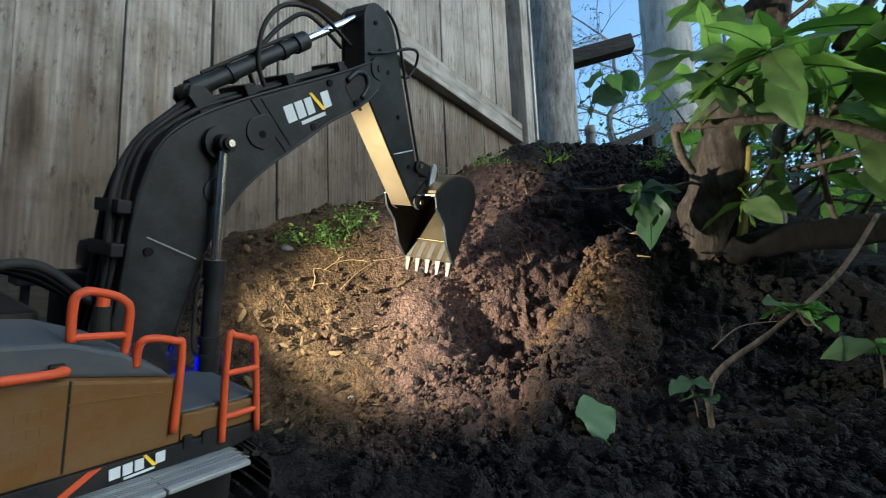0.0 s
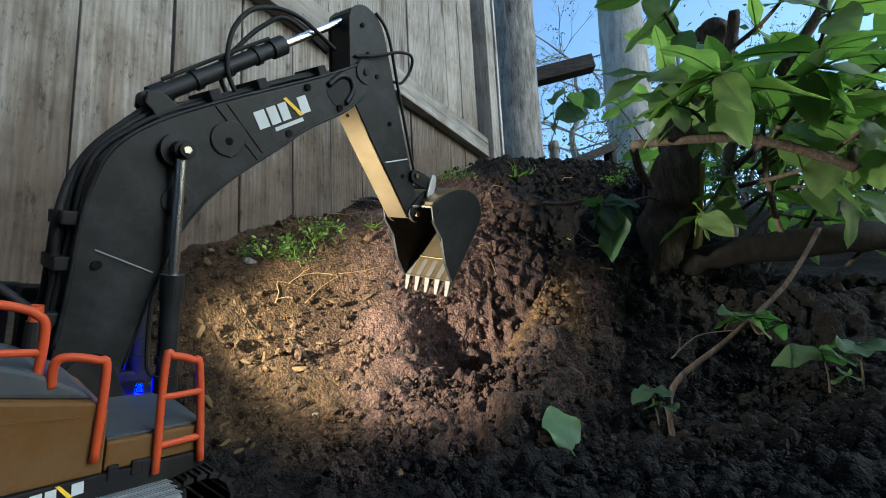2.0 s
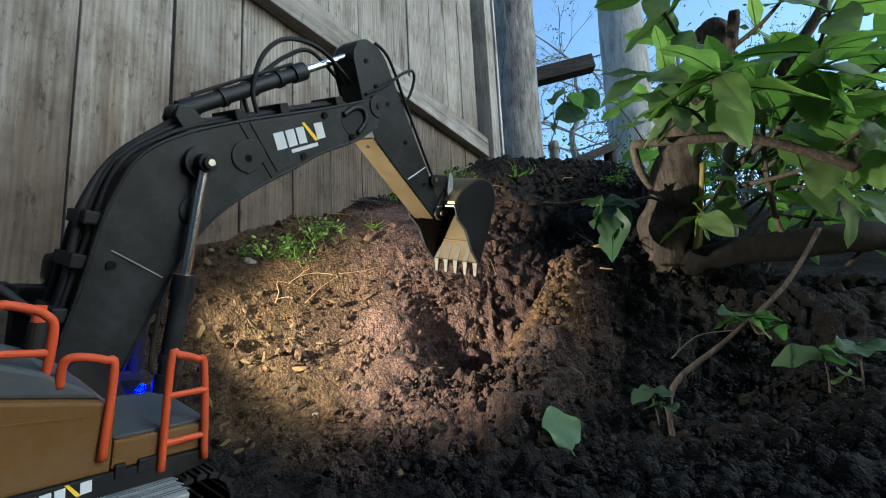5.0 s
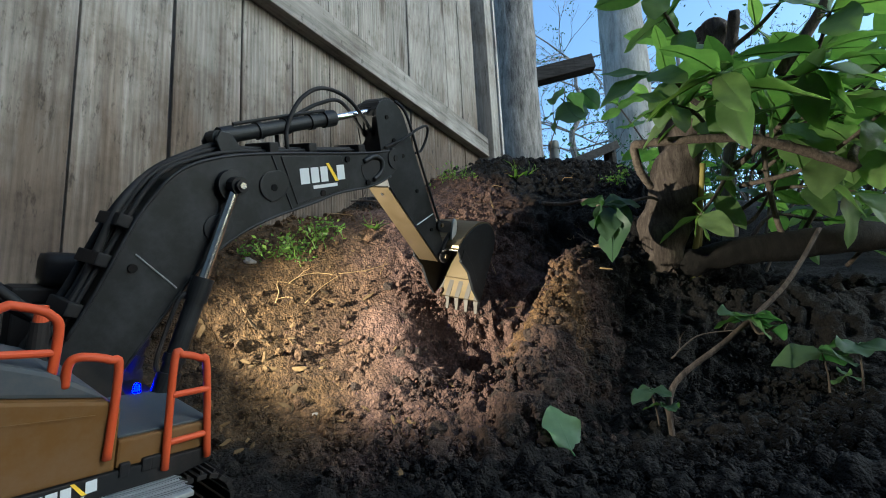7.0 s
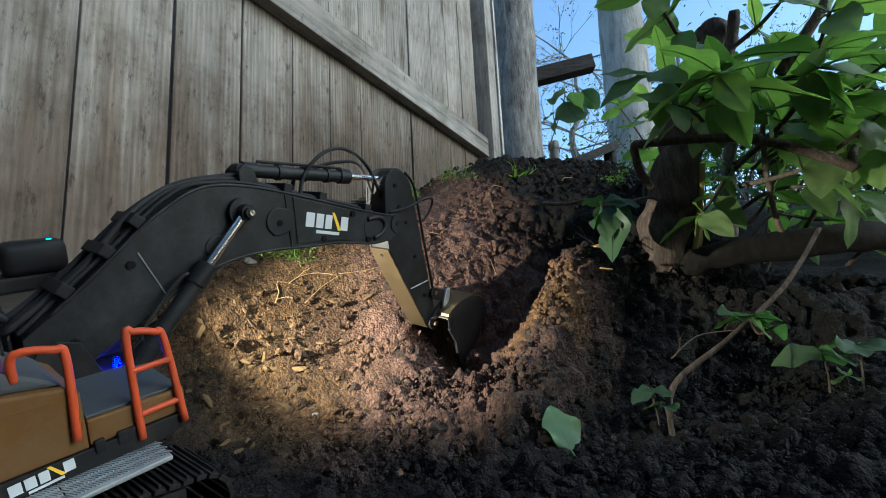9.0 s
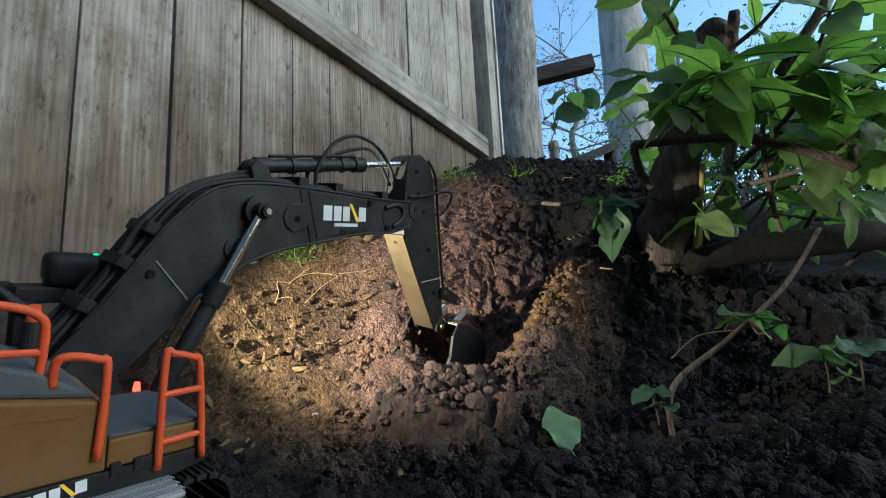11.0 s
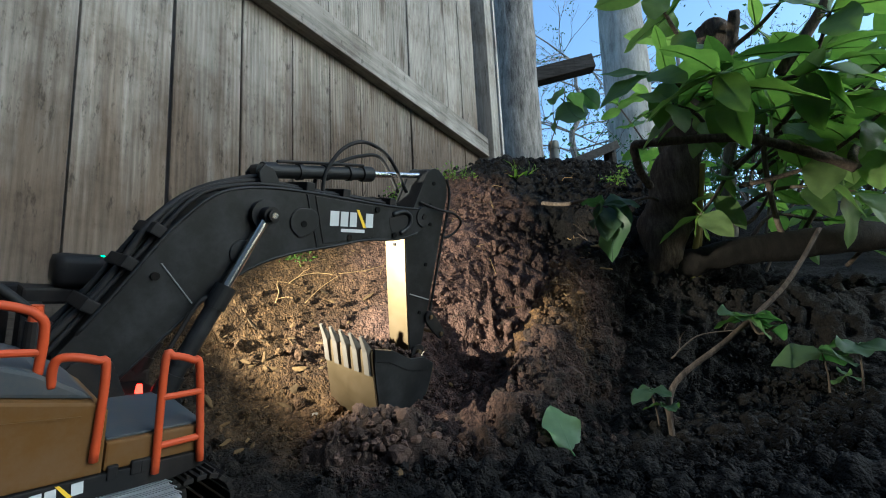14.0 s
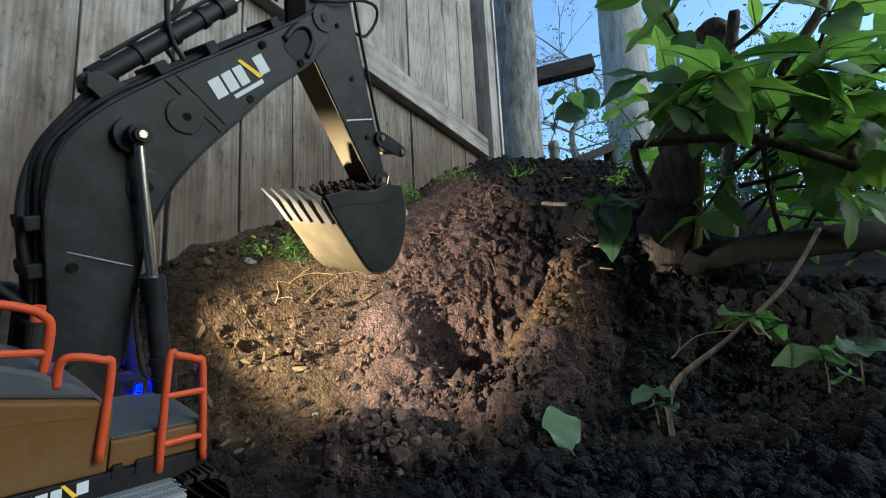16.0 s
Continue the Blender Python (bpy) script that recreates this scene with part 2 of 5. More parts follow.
BLACKPL = paint_material("black_plastic", (0.006, 0.006, 0.007), 0.55, 0.0, 0.14)
RUBBER = plain("black_rubber", (0.012, 0.012, 0.013), 0.6)
YELLOW = paint_material("ochre_painted_metal", (0.105, 0.051, 0.012), 0.55, 0.0, 0.35)
GREYTOP = paint_material("grey_grip_top", (0.045, 0.053, 0.062), 0.55, 0.0, 0.4)
ORANGE = paint_material("orange_rail_paint", (0.42, 0.06, 0.016), 0.45, 0.0, 0.15)
CHROME = Mat("polished_rod", 0.22, 1.0, (0.72, 0.72, 0.72)).m
STEEL = paint_material("bare_steel", (0.145, 0.110, 0.062), 0.40, 0.9, 0.35)
TOOTH = paint_material("worn_tooth_steel", (0.09, 0.082, 0.072), 0.5, 0.35, 0.5, (0.05, 0.036, 0.028))
PIPEGREY = plain("grey_plastic", (0.17, 0.18, 0.185), 0.55)
GALV = paint_material("galvanised", (0.42, 0.44, 0.45), 0.4, 0.7, 0.3)
# near-black for discs that mark screw holes, the shade inside given as colour
HOLESHADE = plain("hole_shade", (0.0012, 0.0012, 0.0013), 0.9)
WHITE = plain("white_lettering", (0.50, 0.52, 0.54), 0.5)
GOLD = plain("gold_lettering", (0.70, 0.45, 0.03), 0.5)
BLUELED = glow_material("blue_led", (0.005, 0.003, 1.0), 110)
REDLED = glow_material("red_led", (1.0, 0.004, 0.001), 14)
GREENLED = glow_material("green_led", (0.05, 1.0, 0.2), 4)
LAMPLENS = glow_material("warm_lens", (1.0, 0.82, 0.55), 6)

# ---------------------------------------------------------------- mesh helpers
def part(name, bm, material, parent=None, label="", smooth=False):
    me = bpy.data.meshes.new(name)
    bm.to_mesh(me)
    bm.free()
    if material:
        me.materials.append(material)
    if smooth:
        me.shade_smooth()
    ob = new(name, me)
    ob.parent = parent
    if label:
        tagged(ob, label)
    return ob


def empty(name, m, label, category, group="", kind=""):
    ob = new(name)
    ob.empty_display_size = 0.05
    ob.matrix_basis = m
    return tagged(ob, label, category, group, kind)


def box(bm, lo, hi, m=Matrix(), bevel=0.0):
    c = [(a + b) / 2 for a, b in zip(lo, hi)]
    s = [abs(b - a) for a, b in zip(lo, hi)]
    r = bmesh.ops.create_cube(bm, size=1.0, matrix=m @ Matrix.Translation(c) @ Matrix.Diagonal((*s, 1)))
    if bevel:
        edges = list({e for v in r["verts"] for e in v.link_edges})
        bmesh.ops.bevel(bm, geom=edges, offset=bevel, segments=2, profile=0.6, affect="EDGES")
    return bm


def boxes(*specs, bevel=0.0):
    bm = bmesh.new()
    for lo, hi in specs:
        box(bm, lo, hi, bevel=bevel)
    return bm


def rod(bm, a, b, r0, r1=None, seg=14):
    a, b = Vector(a), Vector(b)
    d = b - a
    m = Matrix.Translation((a + b) / 2) @ d.to_track_quat("Z", "Y").to_matrix().to_4x4()
    bmesh.ops.create_cone(bm, cap_ends=True, segments=seg, radius1=r0, radius2=r0 if r1 is None else r1, depth=d.length, matrix=m)
    return bm


def tube(bm, pts, radii, seg=10, rough=0.0, cap=True):
    """A bent tube through pts; radii one number or one for each point."""
    pts = [Vector(p) for p in pts]
    if isinstance(radii, (int, float)):
        radii = [radii] * len(pts)
    rings, up = [], None
    for i, p in enumerate(pts):
        d = (pts[min(i + 1, len(pts) - 1)] - pts[max(i - 1, 0)]).normalized()
        if up is None:
            up = d.orthogonal().normalized()
        up = (up - d * up.dot(d)).normalized()
        side = d.cross(up)
        ring = []
        for k in range(seg):
            a = 2 * math.pi * k / seg
            q = up * math.cos(a) + side * math.sin(a)
            r = radii[i]
            if rough:
                r *= 1 + rough * noise.noise((p + q * r) * (0.9 / max(r, 1e-3)))
            ring.append(bm.verts.new(p + q * r))
        rings.append(ring)
    for a, b in zip(rings, rings[1:]):
        for k in range(seg):
            bm.faces.new((a[k], a[(k + 1) % seg], b[(k + 1) % seg], b[k]))
    if cap:
        bm.faces.new(rings[0][::-1])
        bm.faces.new(rings[-1])
    return bm


def curve(pts, n=8):
    """Points on a smooth line through pts."""
    pts = [Vector(p) for p in pts]
    out = []
    for i in range(len(pts) - 1):
        p0, p1, p2, p3 = pts[max(i - 1, 0)], pts[i], pts[i + 1], pts[min(i + 2, len(pts) - 1)]
        for k in range(n):
            t = k / n
            out.append(0.5 * (2 * p1 + (p2 - p0) * t + (2 * p0 - 5 * p1 + 4 * p2 - p3) * t * t + (3 * p1 - p0 - 3 * p2 + p3) * t ** 3))
    return out + [pts[-1]]


def plate(bm, outline, x0, x1, bevel=0.0):
    """A solid between x0 and x1 with an outline in the y-z plane."""
    a = [bm.verts.new((x0, y, z)) for y, z in outline]
    b = [bm.verts.new((x1, y, z)) for y, z in outline]
    n = len(a)
    faces = [bm.faces.new(a), bm.faces.new(b[::-1])]
    for i in range(n):
        faces.append(bm.faces.new((a[i], b[i], b[(i + 1) % n], a[(i + 1) % n])))
    bmesh.ops.recalc_face_normals(bm, faces=faces)
    if bevel:
        bmesh.ops.bevel(bm, geom=list({e for f in faces[:2] for e in f.edges}), offset=bevel, segments=2, profile=0.6, affect="EDGES")
    return bm


def rounded(outline, n=4):
    """The outline with its corners smoothed into curves."""
    pts = [Vector((*p, 0)) for p in outline]
    out = []
    for i in range(len(pts)):
        p0, p1, p2, p3 = pts[i - 1], pts[i], pts[(i + 1) % len(pts)], pts[(i + 2) % len(pts)]
        for k in range(n):
            t = k / n
            q = 0.5 * (2 * p1 + (p2 - p0) * t + (2 * p0 - 5 * p1 + 4 * p2 - p3) * t * t + (3 * p1 - p0 - 3 * p2 + p3) * t ** 3)
            out.append((q.x, q.y))
    return out


def smooth(a, b, x):
    t = np.clip((x - a) / (b - a), 0, 1)
    return t * t * (3 - 2 * t)
# ---------------------------------------------------------------- ground
FDIR = Vector((0.4756, 0.8796, 0.0))
FNOR = Vector((0.8796, -0.4756, 0.0))
FBASE = Vector((-0.721, 0.390, 0.0))


def fence_at(s, out=0.0, z=0.0):
    """A point s metres along the fence, out metres before its boards."""
    p = FBASE + FDIR * s + FNOR * out
    return Vector((p.x, p.y, z))


def ground_shape(x, y):
    x, y = np.asarray(x, float), np.asarray(y, float)
    yy = np.array([-400, -2, 0.1, 0.45, 0.60, 0.68, 0.76, 0.84, 0.90, 0.97, 1.10, 1.30, 1.42, 1.7, 3.0, 10, 400])
    zz = np.array([-0.2, -0.05, -0.02, -0.01, 0.002, 0.024, 0.064, 0.135, 0.215, 0.315, 0.430, 0.595, 0.635, 0.62, 0.52, 0.3, 0.2])
    h = sum(np.interp(y + d, yy, zz) for d in (-0.03, -0.015, 0, 0.015, 0.03)) / 5
    # higher along the fence
    away = (x - FBASE.x) * FNOR.x + (y - FBASE.y) * FNOR.y
    h = h + 0.11 * smooth(0.34, 0.05, away) * smooth(0.25, 0.6, y) * smooth(1.25, 0.9, y) + 0.04 * smooth(-0.1, -0.4, x) * smooth(0.6, 0.8, y) * smooth(1.05, 0.9, y)
    run = (x - FBASE.x) * FDIR.x + (y - FBASE.y) * FDIR.y
    h = h + smooth(0.24, 0.06, away) * np.interp(run, [0.25, 0.42, 0.52, 0.60, 0.66, 0.80, 0.94, 1.15, 1.35, 1.6], [0, 0.045, 0.05, -0.02, -0.042, -0.028, 0, -0.03, 0.02, 0])
    # a trench dug in the bank
    ax, ay, bx, by = 0.025, 0.880, 0.27, 1.05
    t = np.clip(((x - ax) * (bx - ax) + (y - ay) * (by - ay)) / ((bx - ax) ** 2 + (by - ay) ** 2), 0, 1)
    d = np.hypot(x - ax - t * (bx - ax), y - ay - t * (by - ay))
    h = h - (0.17 - 0.04 * t) * np.exp(-(d / 0.060) ** 2)
    # a spur of firm clay on its right bank
    u = x - 0.55 * (y - 0.75)
    reach = smooth(0.58, 0.72, y) * smooth(1.02, 0.86, y)
    h = h + reach * (0.085 * smooth(0.07, 0.15, u) * smooth(0.26, 0.17, u) - 0.035 * smooth(0.17, 0.26, u))
    # a hollow under the shrub
    h = h - 0.055 * np.exp(-((x - 0.47) / 0.13) ** 2 - ((y - 0.83) / 0.075) ** 2)
    # the crest bulges in its middle and falls towards the fence
    h = h + 0.026 * np.exp(-((x - 0.20) / 0.20) ** 2 - ((y - 1.34) / 0.13) ** 2) - 0.045 * smooth(0.12, -0.12, x) * smooth(1.0, 1.2, y) * smooth(3, 2, y)
    # lower under the shrubs
    back = smooth(0.95, 1.1, y)
    k = smooth(0.36 + 0.14 * back, 0.62 + 0.22 * back, x) * smooth(0.74, 1.0, y) * smooth(1.95, 1.45, y)
    h = h + (0.16 + 0.16 * np.clip(y - 0.8, 0, 1) - h) * k
    # the shady side
    h = h + 0.035 * smooth(0.25, 0.6, x) * smooth(0.85, 0.66, y) * smooth(-1, 0.3, y)
    return h


def hill(x, y):
    return float(ground_shape(x, y))


def axis(lo, hi, step, far):
    mid = list(np.arange(lo, hi, step))
    left, right, s = [], [], step
    while not left or left[-1] > -far:
        s *= 1.25
        left.append((left[-1] if left else lo) - s)
        right.append((right[-1] if right else mid[-1]) + s)
    return np.array(left[::-1] + mid + right)


def build_ground():
    xs, ys = axis(-0.75, 1.05, 0.0042, 300), axis(0.28, 1.65, 0.0042, 300)
    gx, gy = np.meshgrid(xs, ys)
    gz = ground_shape(gx, gy)
    bumps = np.zeros_like(gz)
    near = (gx > -0.9) & (gx < 1.6) & (gy > 0.2) & (gy < 2.4)
    for i, j in zip(*np.nonzero(near)):
        x, y = gx[i, j], gy[i, j]
        p = Vector((x, y, gz[i, j]))
        away = (x - FBASE.x) * FNOR.x + (y - FBASE.y) * FNOR.y
        k = 0.22 + 0.78 * min(max((away - 0.27) / 0.2, 0), 1)
        n1 = noise.noise(p * 8) * 0.018
        if 0.3 < y < 1.7 and -0.75 < x < 1.05:
            w = p + Vector((noise.noise(p * 40), noise.noise(p * 40 + Vector((5, 5, 5))), 0)) * 0.012
            d1 = noise.voronoi(w * 26)[0][0]
            d2 = noise.voronoi(w * 70)[0][0]
            n2 = (0.55 - d1) * 0.034 * (0.4 + abs(noise.noise(p * 12)) * 2.2) + (0.5 - d2) * 0.015 + 0.008 * noise.noise(p * 55)
        else:
            n2 = noise.noise(p * 34) * 0.010
        bumps[i, j] = n1 + k * n2
    dy, dx = np.gradient(gz, ys, xs)
    size = np.sqrt(1 + dx * dx + dy * dy)
    gx, gy, gz = gx - dx / size * bumps, gy - dy / size * bumps, gz + bumps / size
    ny, nx = gx.shape
    verts = np.stack([gx, gy, gz], -1).reshape(-1, 3)
    a = (np.arange(ny - 1)[:, None] * nx + np.arange(nx - 1)).ravel()
    faces = np.stack([a, a + 1, a + nx + 1, a + nx], -1)
    me = bpy.data.meshes.new("ground")
    me.from_pydata(verts.tolist(), [], faces.tolist())
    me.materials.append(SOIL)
    me.shade_smooth()
    return tagged(new("ground", me), "dark brown freshly dug soil bank with clods and roots", "ground", kind="structure")


ground = build_ground()

# ---------------------------------------------------------------- fence
def build_fence():
    fence = empty("fence", Matrix(), "tall weathered grey cedar board fence with a horizontal rail", "fence", kind="structure")
    edges = [-1.1, -0.95, -0.80, -0.66, -0.51, -0.37, -0.22, -0.07, 0.07, 0.19, 0.327, 0.475, 0.624, 0.768, 0.898, 1.028, 1.178, 1.316, 1.48, 1.607, 1.741, 1.90]
    turn = Matrix.Rotation(math.atan2(FDIR.y, FDIR.x), 4, "Z")
    for i, (a, b) in enumerate(zip(edges, edges[1:])):
        w = b - a - {11: 0.006, 12: 0.001, 13: 0.001, 14: 0.002, 16: 0.008, 17: 0.006}.get(i, 0.003)
        bm = bmesh.new()
        box(bm, (-w / 2, -0.009, -1.3), (w / 2, 0.009, 1.3), bevel=0.0025)
        ob = part("board", bm, FENCE, fence)
        s = (a + b) / 2
        p = fence_at(s, random.uniform(-0.003, 0.003), 1.2)
        ob.matrix_basis = Matrix.Translation(p) @ turn @ pose(0, 0, 0, 0, random.uniform(-0.2, 0.2), random.uniform(-0.6, 0.6))
    for z0, z1, nm in ((0.905, 0.992, "rail"), (2.0, 2.089, "rail")):
        bm = bmesh.new()
        box(bm, (-1.5, -0.019, -0.0435), (1.5, 0.019, 0.0435), bevel=0.003)
        ob = part(nm, bm, RAIL, fence)
        ob.matrix_basis = Matrix.Translation(fence_at(0.44, 0.031, (z0 + z1) / 2)) @ turn
    bm = bmesh.new()
    box(bm, (-0.95, -0.016, -0.14), (0.95, 0.016, 0.14), bevel=0.003)
    kick = part("kickboard", bm, STAINED, fence, "dark soil-stained board along the fence foot")
    kick.matrix_basis = Matrix.Translation(fence_at(-0.35, 0.027, 0.105)) @ turn
    bm = bmesh.new()
    box(bm, (-0.045, -0.045, -1.2), (0.045, 0.045, 1.3), bevel=0.004)
    post = part("post", bm, POST, fence)
    post.matrix_basis = Matrix.Translation(fence_at(1.96, 0.03, 1.2)) @ turn
    bm = bmesh.new()
    box(bm, (-0.012, -0.05, -1.2), (0.012, 0.05, 1.3), bevel=0.002)
    trim = part("trim_board", bm, PALE, fence)
    trim.matrix_basis = Matrix.Translation(fence_at(2.03, 0.03, 1.2)) @ turn


build_fence()
# plain unseen wall on the near side, added to cut low sky light on ground and fence
wall = part("sky_block_south", boxes(((-3.0, -1.95, -0.3), (3.0, -1.80, 2.7)), bevel=0.01), SKYBLOCK)
tagged(wall, "plain grey unseen wall added to block low sky light", "wall", kind="structure")
# ---------------------------------------------------------------- excavator
TILT = Matrix.Rotation(radians(8.34), 4, "X") @ Matrix.Rotation(radians(9.88), 4, "Y")
FOOT = Matrix.Translation((-0.3093, 0.4143, 0.1427))
ROOT = FOOT @ TILT
PIV, BPIN = (0.4384, 0.0), (0.2110, 0.0)
YAW = [(0, 29.8), (1.7, 29.8), (2.0, 39.5), (2.5, 31.4), (3.0, 31.7), (3.5, 36.1), (4.0, 38.9), (5.0, 37), (6.5, 34.8), (7.0, 35.4), (7.5, 37.2), (8.0, 39),
       (8.5, 38.7), (9.0, 37.3), (10.2, 37.6), (11.5, 38.3), (12.0, 38.1), (12.5, 39.6), (13.0, 38.8), (13.5, 39.8), (14.0, 39.6), (14.5, 39.1), (15.0, 36.8), (15.5, 37.8), (16.0, 38.0)]
BOOM = [(0, 53.8), (1.6, 53.8), (2.0, 54.8), (2.5, 54.5), (3.0, 54.5), (3.5, 54.8), (4.0, 54.6), (4.6, 52), (5.8, 40), (6.3, 37.8), (7.0, 37.8), (7.5, 31), (8.0, 8.5),
        (8.5, 6.3), (9.0, 9.2), (10.2, 18), (11.3, 28.5), (12.0, 28.6), (12.5, 27.6), (13.0, 27), (13.5, 25.9), (14.0, 25.6), (14.5, 25.9), (15.0, 38.5), (15.5, 56.8), (16.0, 65.1)]
STICK = [(0, -51.8), (1.6, -51.8), (2.0, -52.3), (2.5, -53.5), (3.0, -52), (3.5, -41.4), (4.0, -34.2), (5.0, -36), (6.3, -39.5), (7.0, -40.1), (7.5, -46.9), (8.0, -65.1),
         (8.5, -67.7), (9.0, -65), (10.2, -63), (11.3, -61.5), (12.0, -66), (12.5, -73), (13.0, -73), (13.5, -80), (14.0, -82.5), (14.5, -82.3), (15.0, -71.5), (15.5, -57), (16.0, -52.6)]
BUCKET = [(0, -52.6), (2.0, -55), (3.0, -52.2), (3.5, -41.9), (4.0, -40.9), (5.0, -41), (6.3, -42), (7.0, -42.2), (7.5, -44), (8.0, -55), (8.5, -62), (9.0, -66),
          (10.0, -85), (11.3, -105), (12.0, -125), (12.5, -138), (13.0, -152), (13.5, -182), (13.8, -191), (14.5, -190), (15.0, -182), (15.5, -166), (16.0, -161)]
LIFT = [(0, 0), (7.0, 0), (7.5, 2.8), (8.0, 14.5), (8.5, 16.7), (9.0, 13.3), (10.4, 3), (11.3, 0), (16, 0)]
SHIFT = [(0, 0), (7.0, 0), (7.5, 0.72), (8.0, 1), (8.5, 0.96), (9.0, 0.85), (10.4, 0.2), (11.3, 0), (16, 0)]


def along(rows, t):
    """The value at t on a smooth line through (time, value) rows that never overshoots."""
    for (t0, v0), (t1, v1) in zip(rows, rows[1:]):
        if t <= t1:
            k = (t - t0) / (t1 - t0)
            return v0 + (v1 - v0) * (k * k * (3 - 2 * k) * 0.4 + k * 0.6)
    return rows[-1][1]


def turned(y, z, a):
    return y * math.cos(a) - z * math.sin(a), y * math.sin(a) + z * math.cos(a)


def rx(a):
    return Matrix.Rotation(a, 4, "X")


def poses(t):
    """Poses of the excavator's moving parts in its own space at t seconds."""
    k = along(SHIFT, t)
    off = TILT.to_3x3().transposed() @ Vector((-0.038 * k, 0.008 * k, 0.018 * k))
    house = Matrix.Translation(off) @ Matrix.Rotation(-radians(along(YAW, t)), 4, "Z") @ rx(radians(along(LIFT, t)))
    b, s, q = (radians(along(r, t)) for r in (BOOM, STICK, BUCKET))
    boom = house @ rx(b)
    stick = house @ Matrix.Translation((0, *turned(*PIV, b))) @ rx(s)
    bucket = stick @ Matrix.Translation((0, *BPIN)) @ rx(q - s)
    return house, boom, stick, bucket


excavator = empty("toy_excavator", ROOT, "large radio-controlled toy excavator with black boom and ochre body", "toy excavator")
MX = -0.027  # the middle of the boom, across


def joint(name, bm, mat, label="", smooth=False):
    return part(name, bm, mat, excavator, label, smooth)


# boom: gooseneck box beam
TOPLINE = [(-0.022, 0.024), (0.0, 0.036), (0.0385, 0.058), (0.092, 0.092), (0.120, 0.106), (0.145, 0.115), (0.172, 0.116), (0.212, 0.106), (0.272, 0.082), (0.349, 0.0475), (0.40, 0.026), (0.438, 0.012)]
LOWLINE = [(0.452, 0.0), (0.446, -0.014), (0.420, -0.020), (0.378, -0.0145), (0.32, 0.005), (0.277, 0.0135), (0.2133, 0.0275), (0.163, 0.031), (0.1145, 0.0225), (0.061, 0.002), (0.012, -0.018), (-0.012, -0.016), (-0.025, 0.0)]


def shaped(line, by):
    """The outline drawn in by so many metres, towards its inside."""
    n, out = len(line), []
    for i in range(n):
        (ay, az), (by_, bz), (cy, cz) = line[i - 1], line[i], line[(i + 1) % n]
        ty, tz = cy - ay, cz - az
        q = math.hypot(ty, tz)
        out.append((by_ + tz / q * by, bz - ty / q * by))
    return out


def disc(y, z, x, r, thick, seg=20):
    return rod(bmesh.new(), (x - thick, y, z), (x + thick, y, z), r, seg=seg)


def bolt(parent, y, z, x, r=0.0040, mat=HOLESHADE, name="screw_hole"):
    return part(name, disc(y, z, x, r, 0.0012, 12), mat, parent)


bm = bmesh.new()
plate(bm, shaped(TOPLINE + LOWLINE, 0.003), -0.052, -0.002)
boom = joint("boom", bm, BLACK, "black painted metal gooseneck boom")
for x0, x1 in ((-0.0025, 0.001), (-0.055, -0.0515)):
    part("side_plate", plate(bmesh.new(), TOPLINE + LOWLINE, x0, x1, 0.0012), BLACK, boom)
# welded flange along the lower edge and the top edge
for line in (TOPLINE[1:], LOWLINE[2:-2]):
    part("edge_flange", tube(bmesh.new(), curve([(0.0004, y, z) for y, z in line], 4), 0.0018, 8), BLACK, boom, smooth=True)
# raised cover plates and seams
for pts in ([(0.255, 0.024), (0.262, 0.083), (0.3455, 0.046), (0.336, 0.004)],):
    part("cover_plate", plate(bmesh.new(), pts, 0.0008, 0.0022, 0.0006), BLACK, boom)
part("weld_seam", rod(bmesh.new(), (0.0014, 0.080, 0.069), (0.0014, 0.0925, 0.021), 0.0008, seg=8), PIPEGREY, boom)
part("weld_seam", rod(bmesh.new(), (0.0012, 0.252, 0.088), (0.0012, 0.246, 0.022), 0.0011, seg=8), BLACK, boom)
# raised oval pads
for y, z, r in ((0.236, 0.058, 0.017), (0.156, 0.050, 0.014)):
    bm = bmesh.new()
    plate(bm, [(y + r * math.cos(a) * (1.35 if math.cos(a) * 0.8 - math.sin(a) * 0.6 > 0 else 1), z + r * math.sin(a)) for a in [2 * math.pi * k / 24 for k in range(24)]], 0.0005, 0.0030, 0.0012)
    part("raised_pad", bm, BLACK, boom)
for y, z in ((0.071, 0.0598), (0.160, 0.048), (0.236, 0.056), (0.295, 0.018), (0.352, 0.038), (0.372, -0.006), (0.010, 0.006)):
    bolt(boom, y, z, 0.0025)
bolt(boom, 0.0, 0.0, 0.002, 0.0055)
# pin boss of the lifting cylinder
part("pin_boss", disc(0.1915, 0.0815, 0.004, 0.0165, 0.0045, 28), BLACK, boom)
part("pin", disc(0.1915, 0.0815, 0.013, 0.0062, 0.012, 20), BLACKPL, boom)
part("pin_screw", disc(0.1915, 0.0815, 0.0255, 0.0034, 0.001, 14), CHROME, boom, "bright steel screw")
# fork at the stick's joint, with the window cut beside it
part("joint_boss", disc(0.4384, 0.0, 0.0, 0.0150, 0.003, 28), BLACK, boom)
part("joint_bolt", disc(0.4384, 0.0, 0.0036, 0.0048, 0.0012, 6), BLACKPL, boom)
bm = bmesh.new()
tube(bm, curve([(0.0015, 0.378, 0.0225), (0.0015, 0.400, 0.020), (0.0015, 0.411, 0.009), (0.0015, 0.404, -0.004), (0.0015, 0.384, -0.008)], 5), 0.0038, 8)
part("window_rim", bm, BLACK, boom, smooth=True)
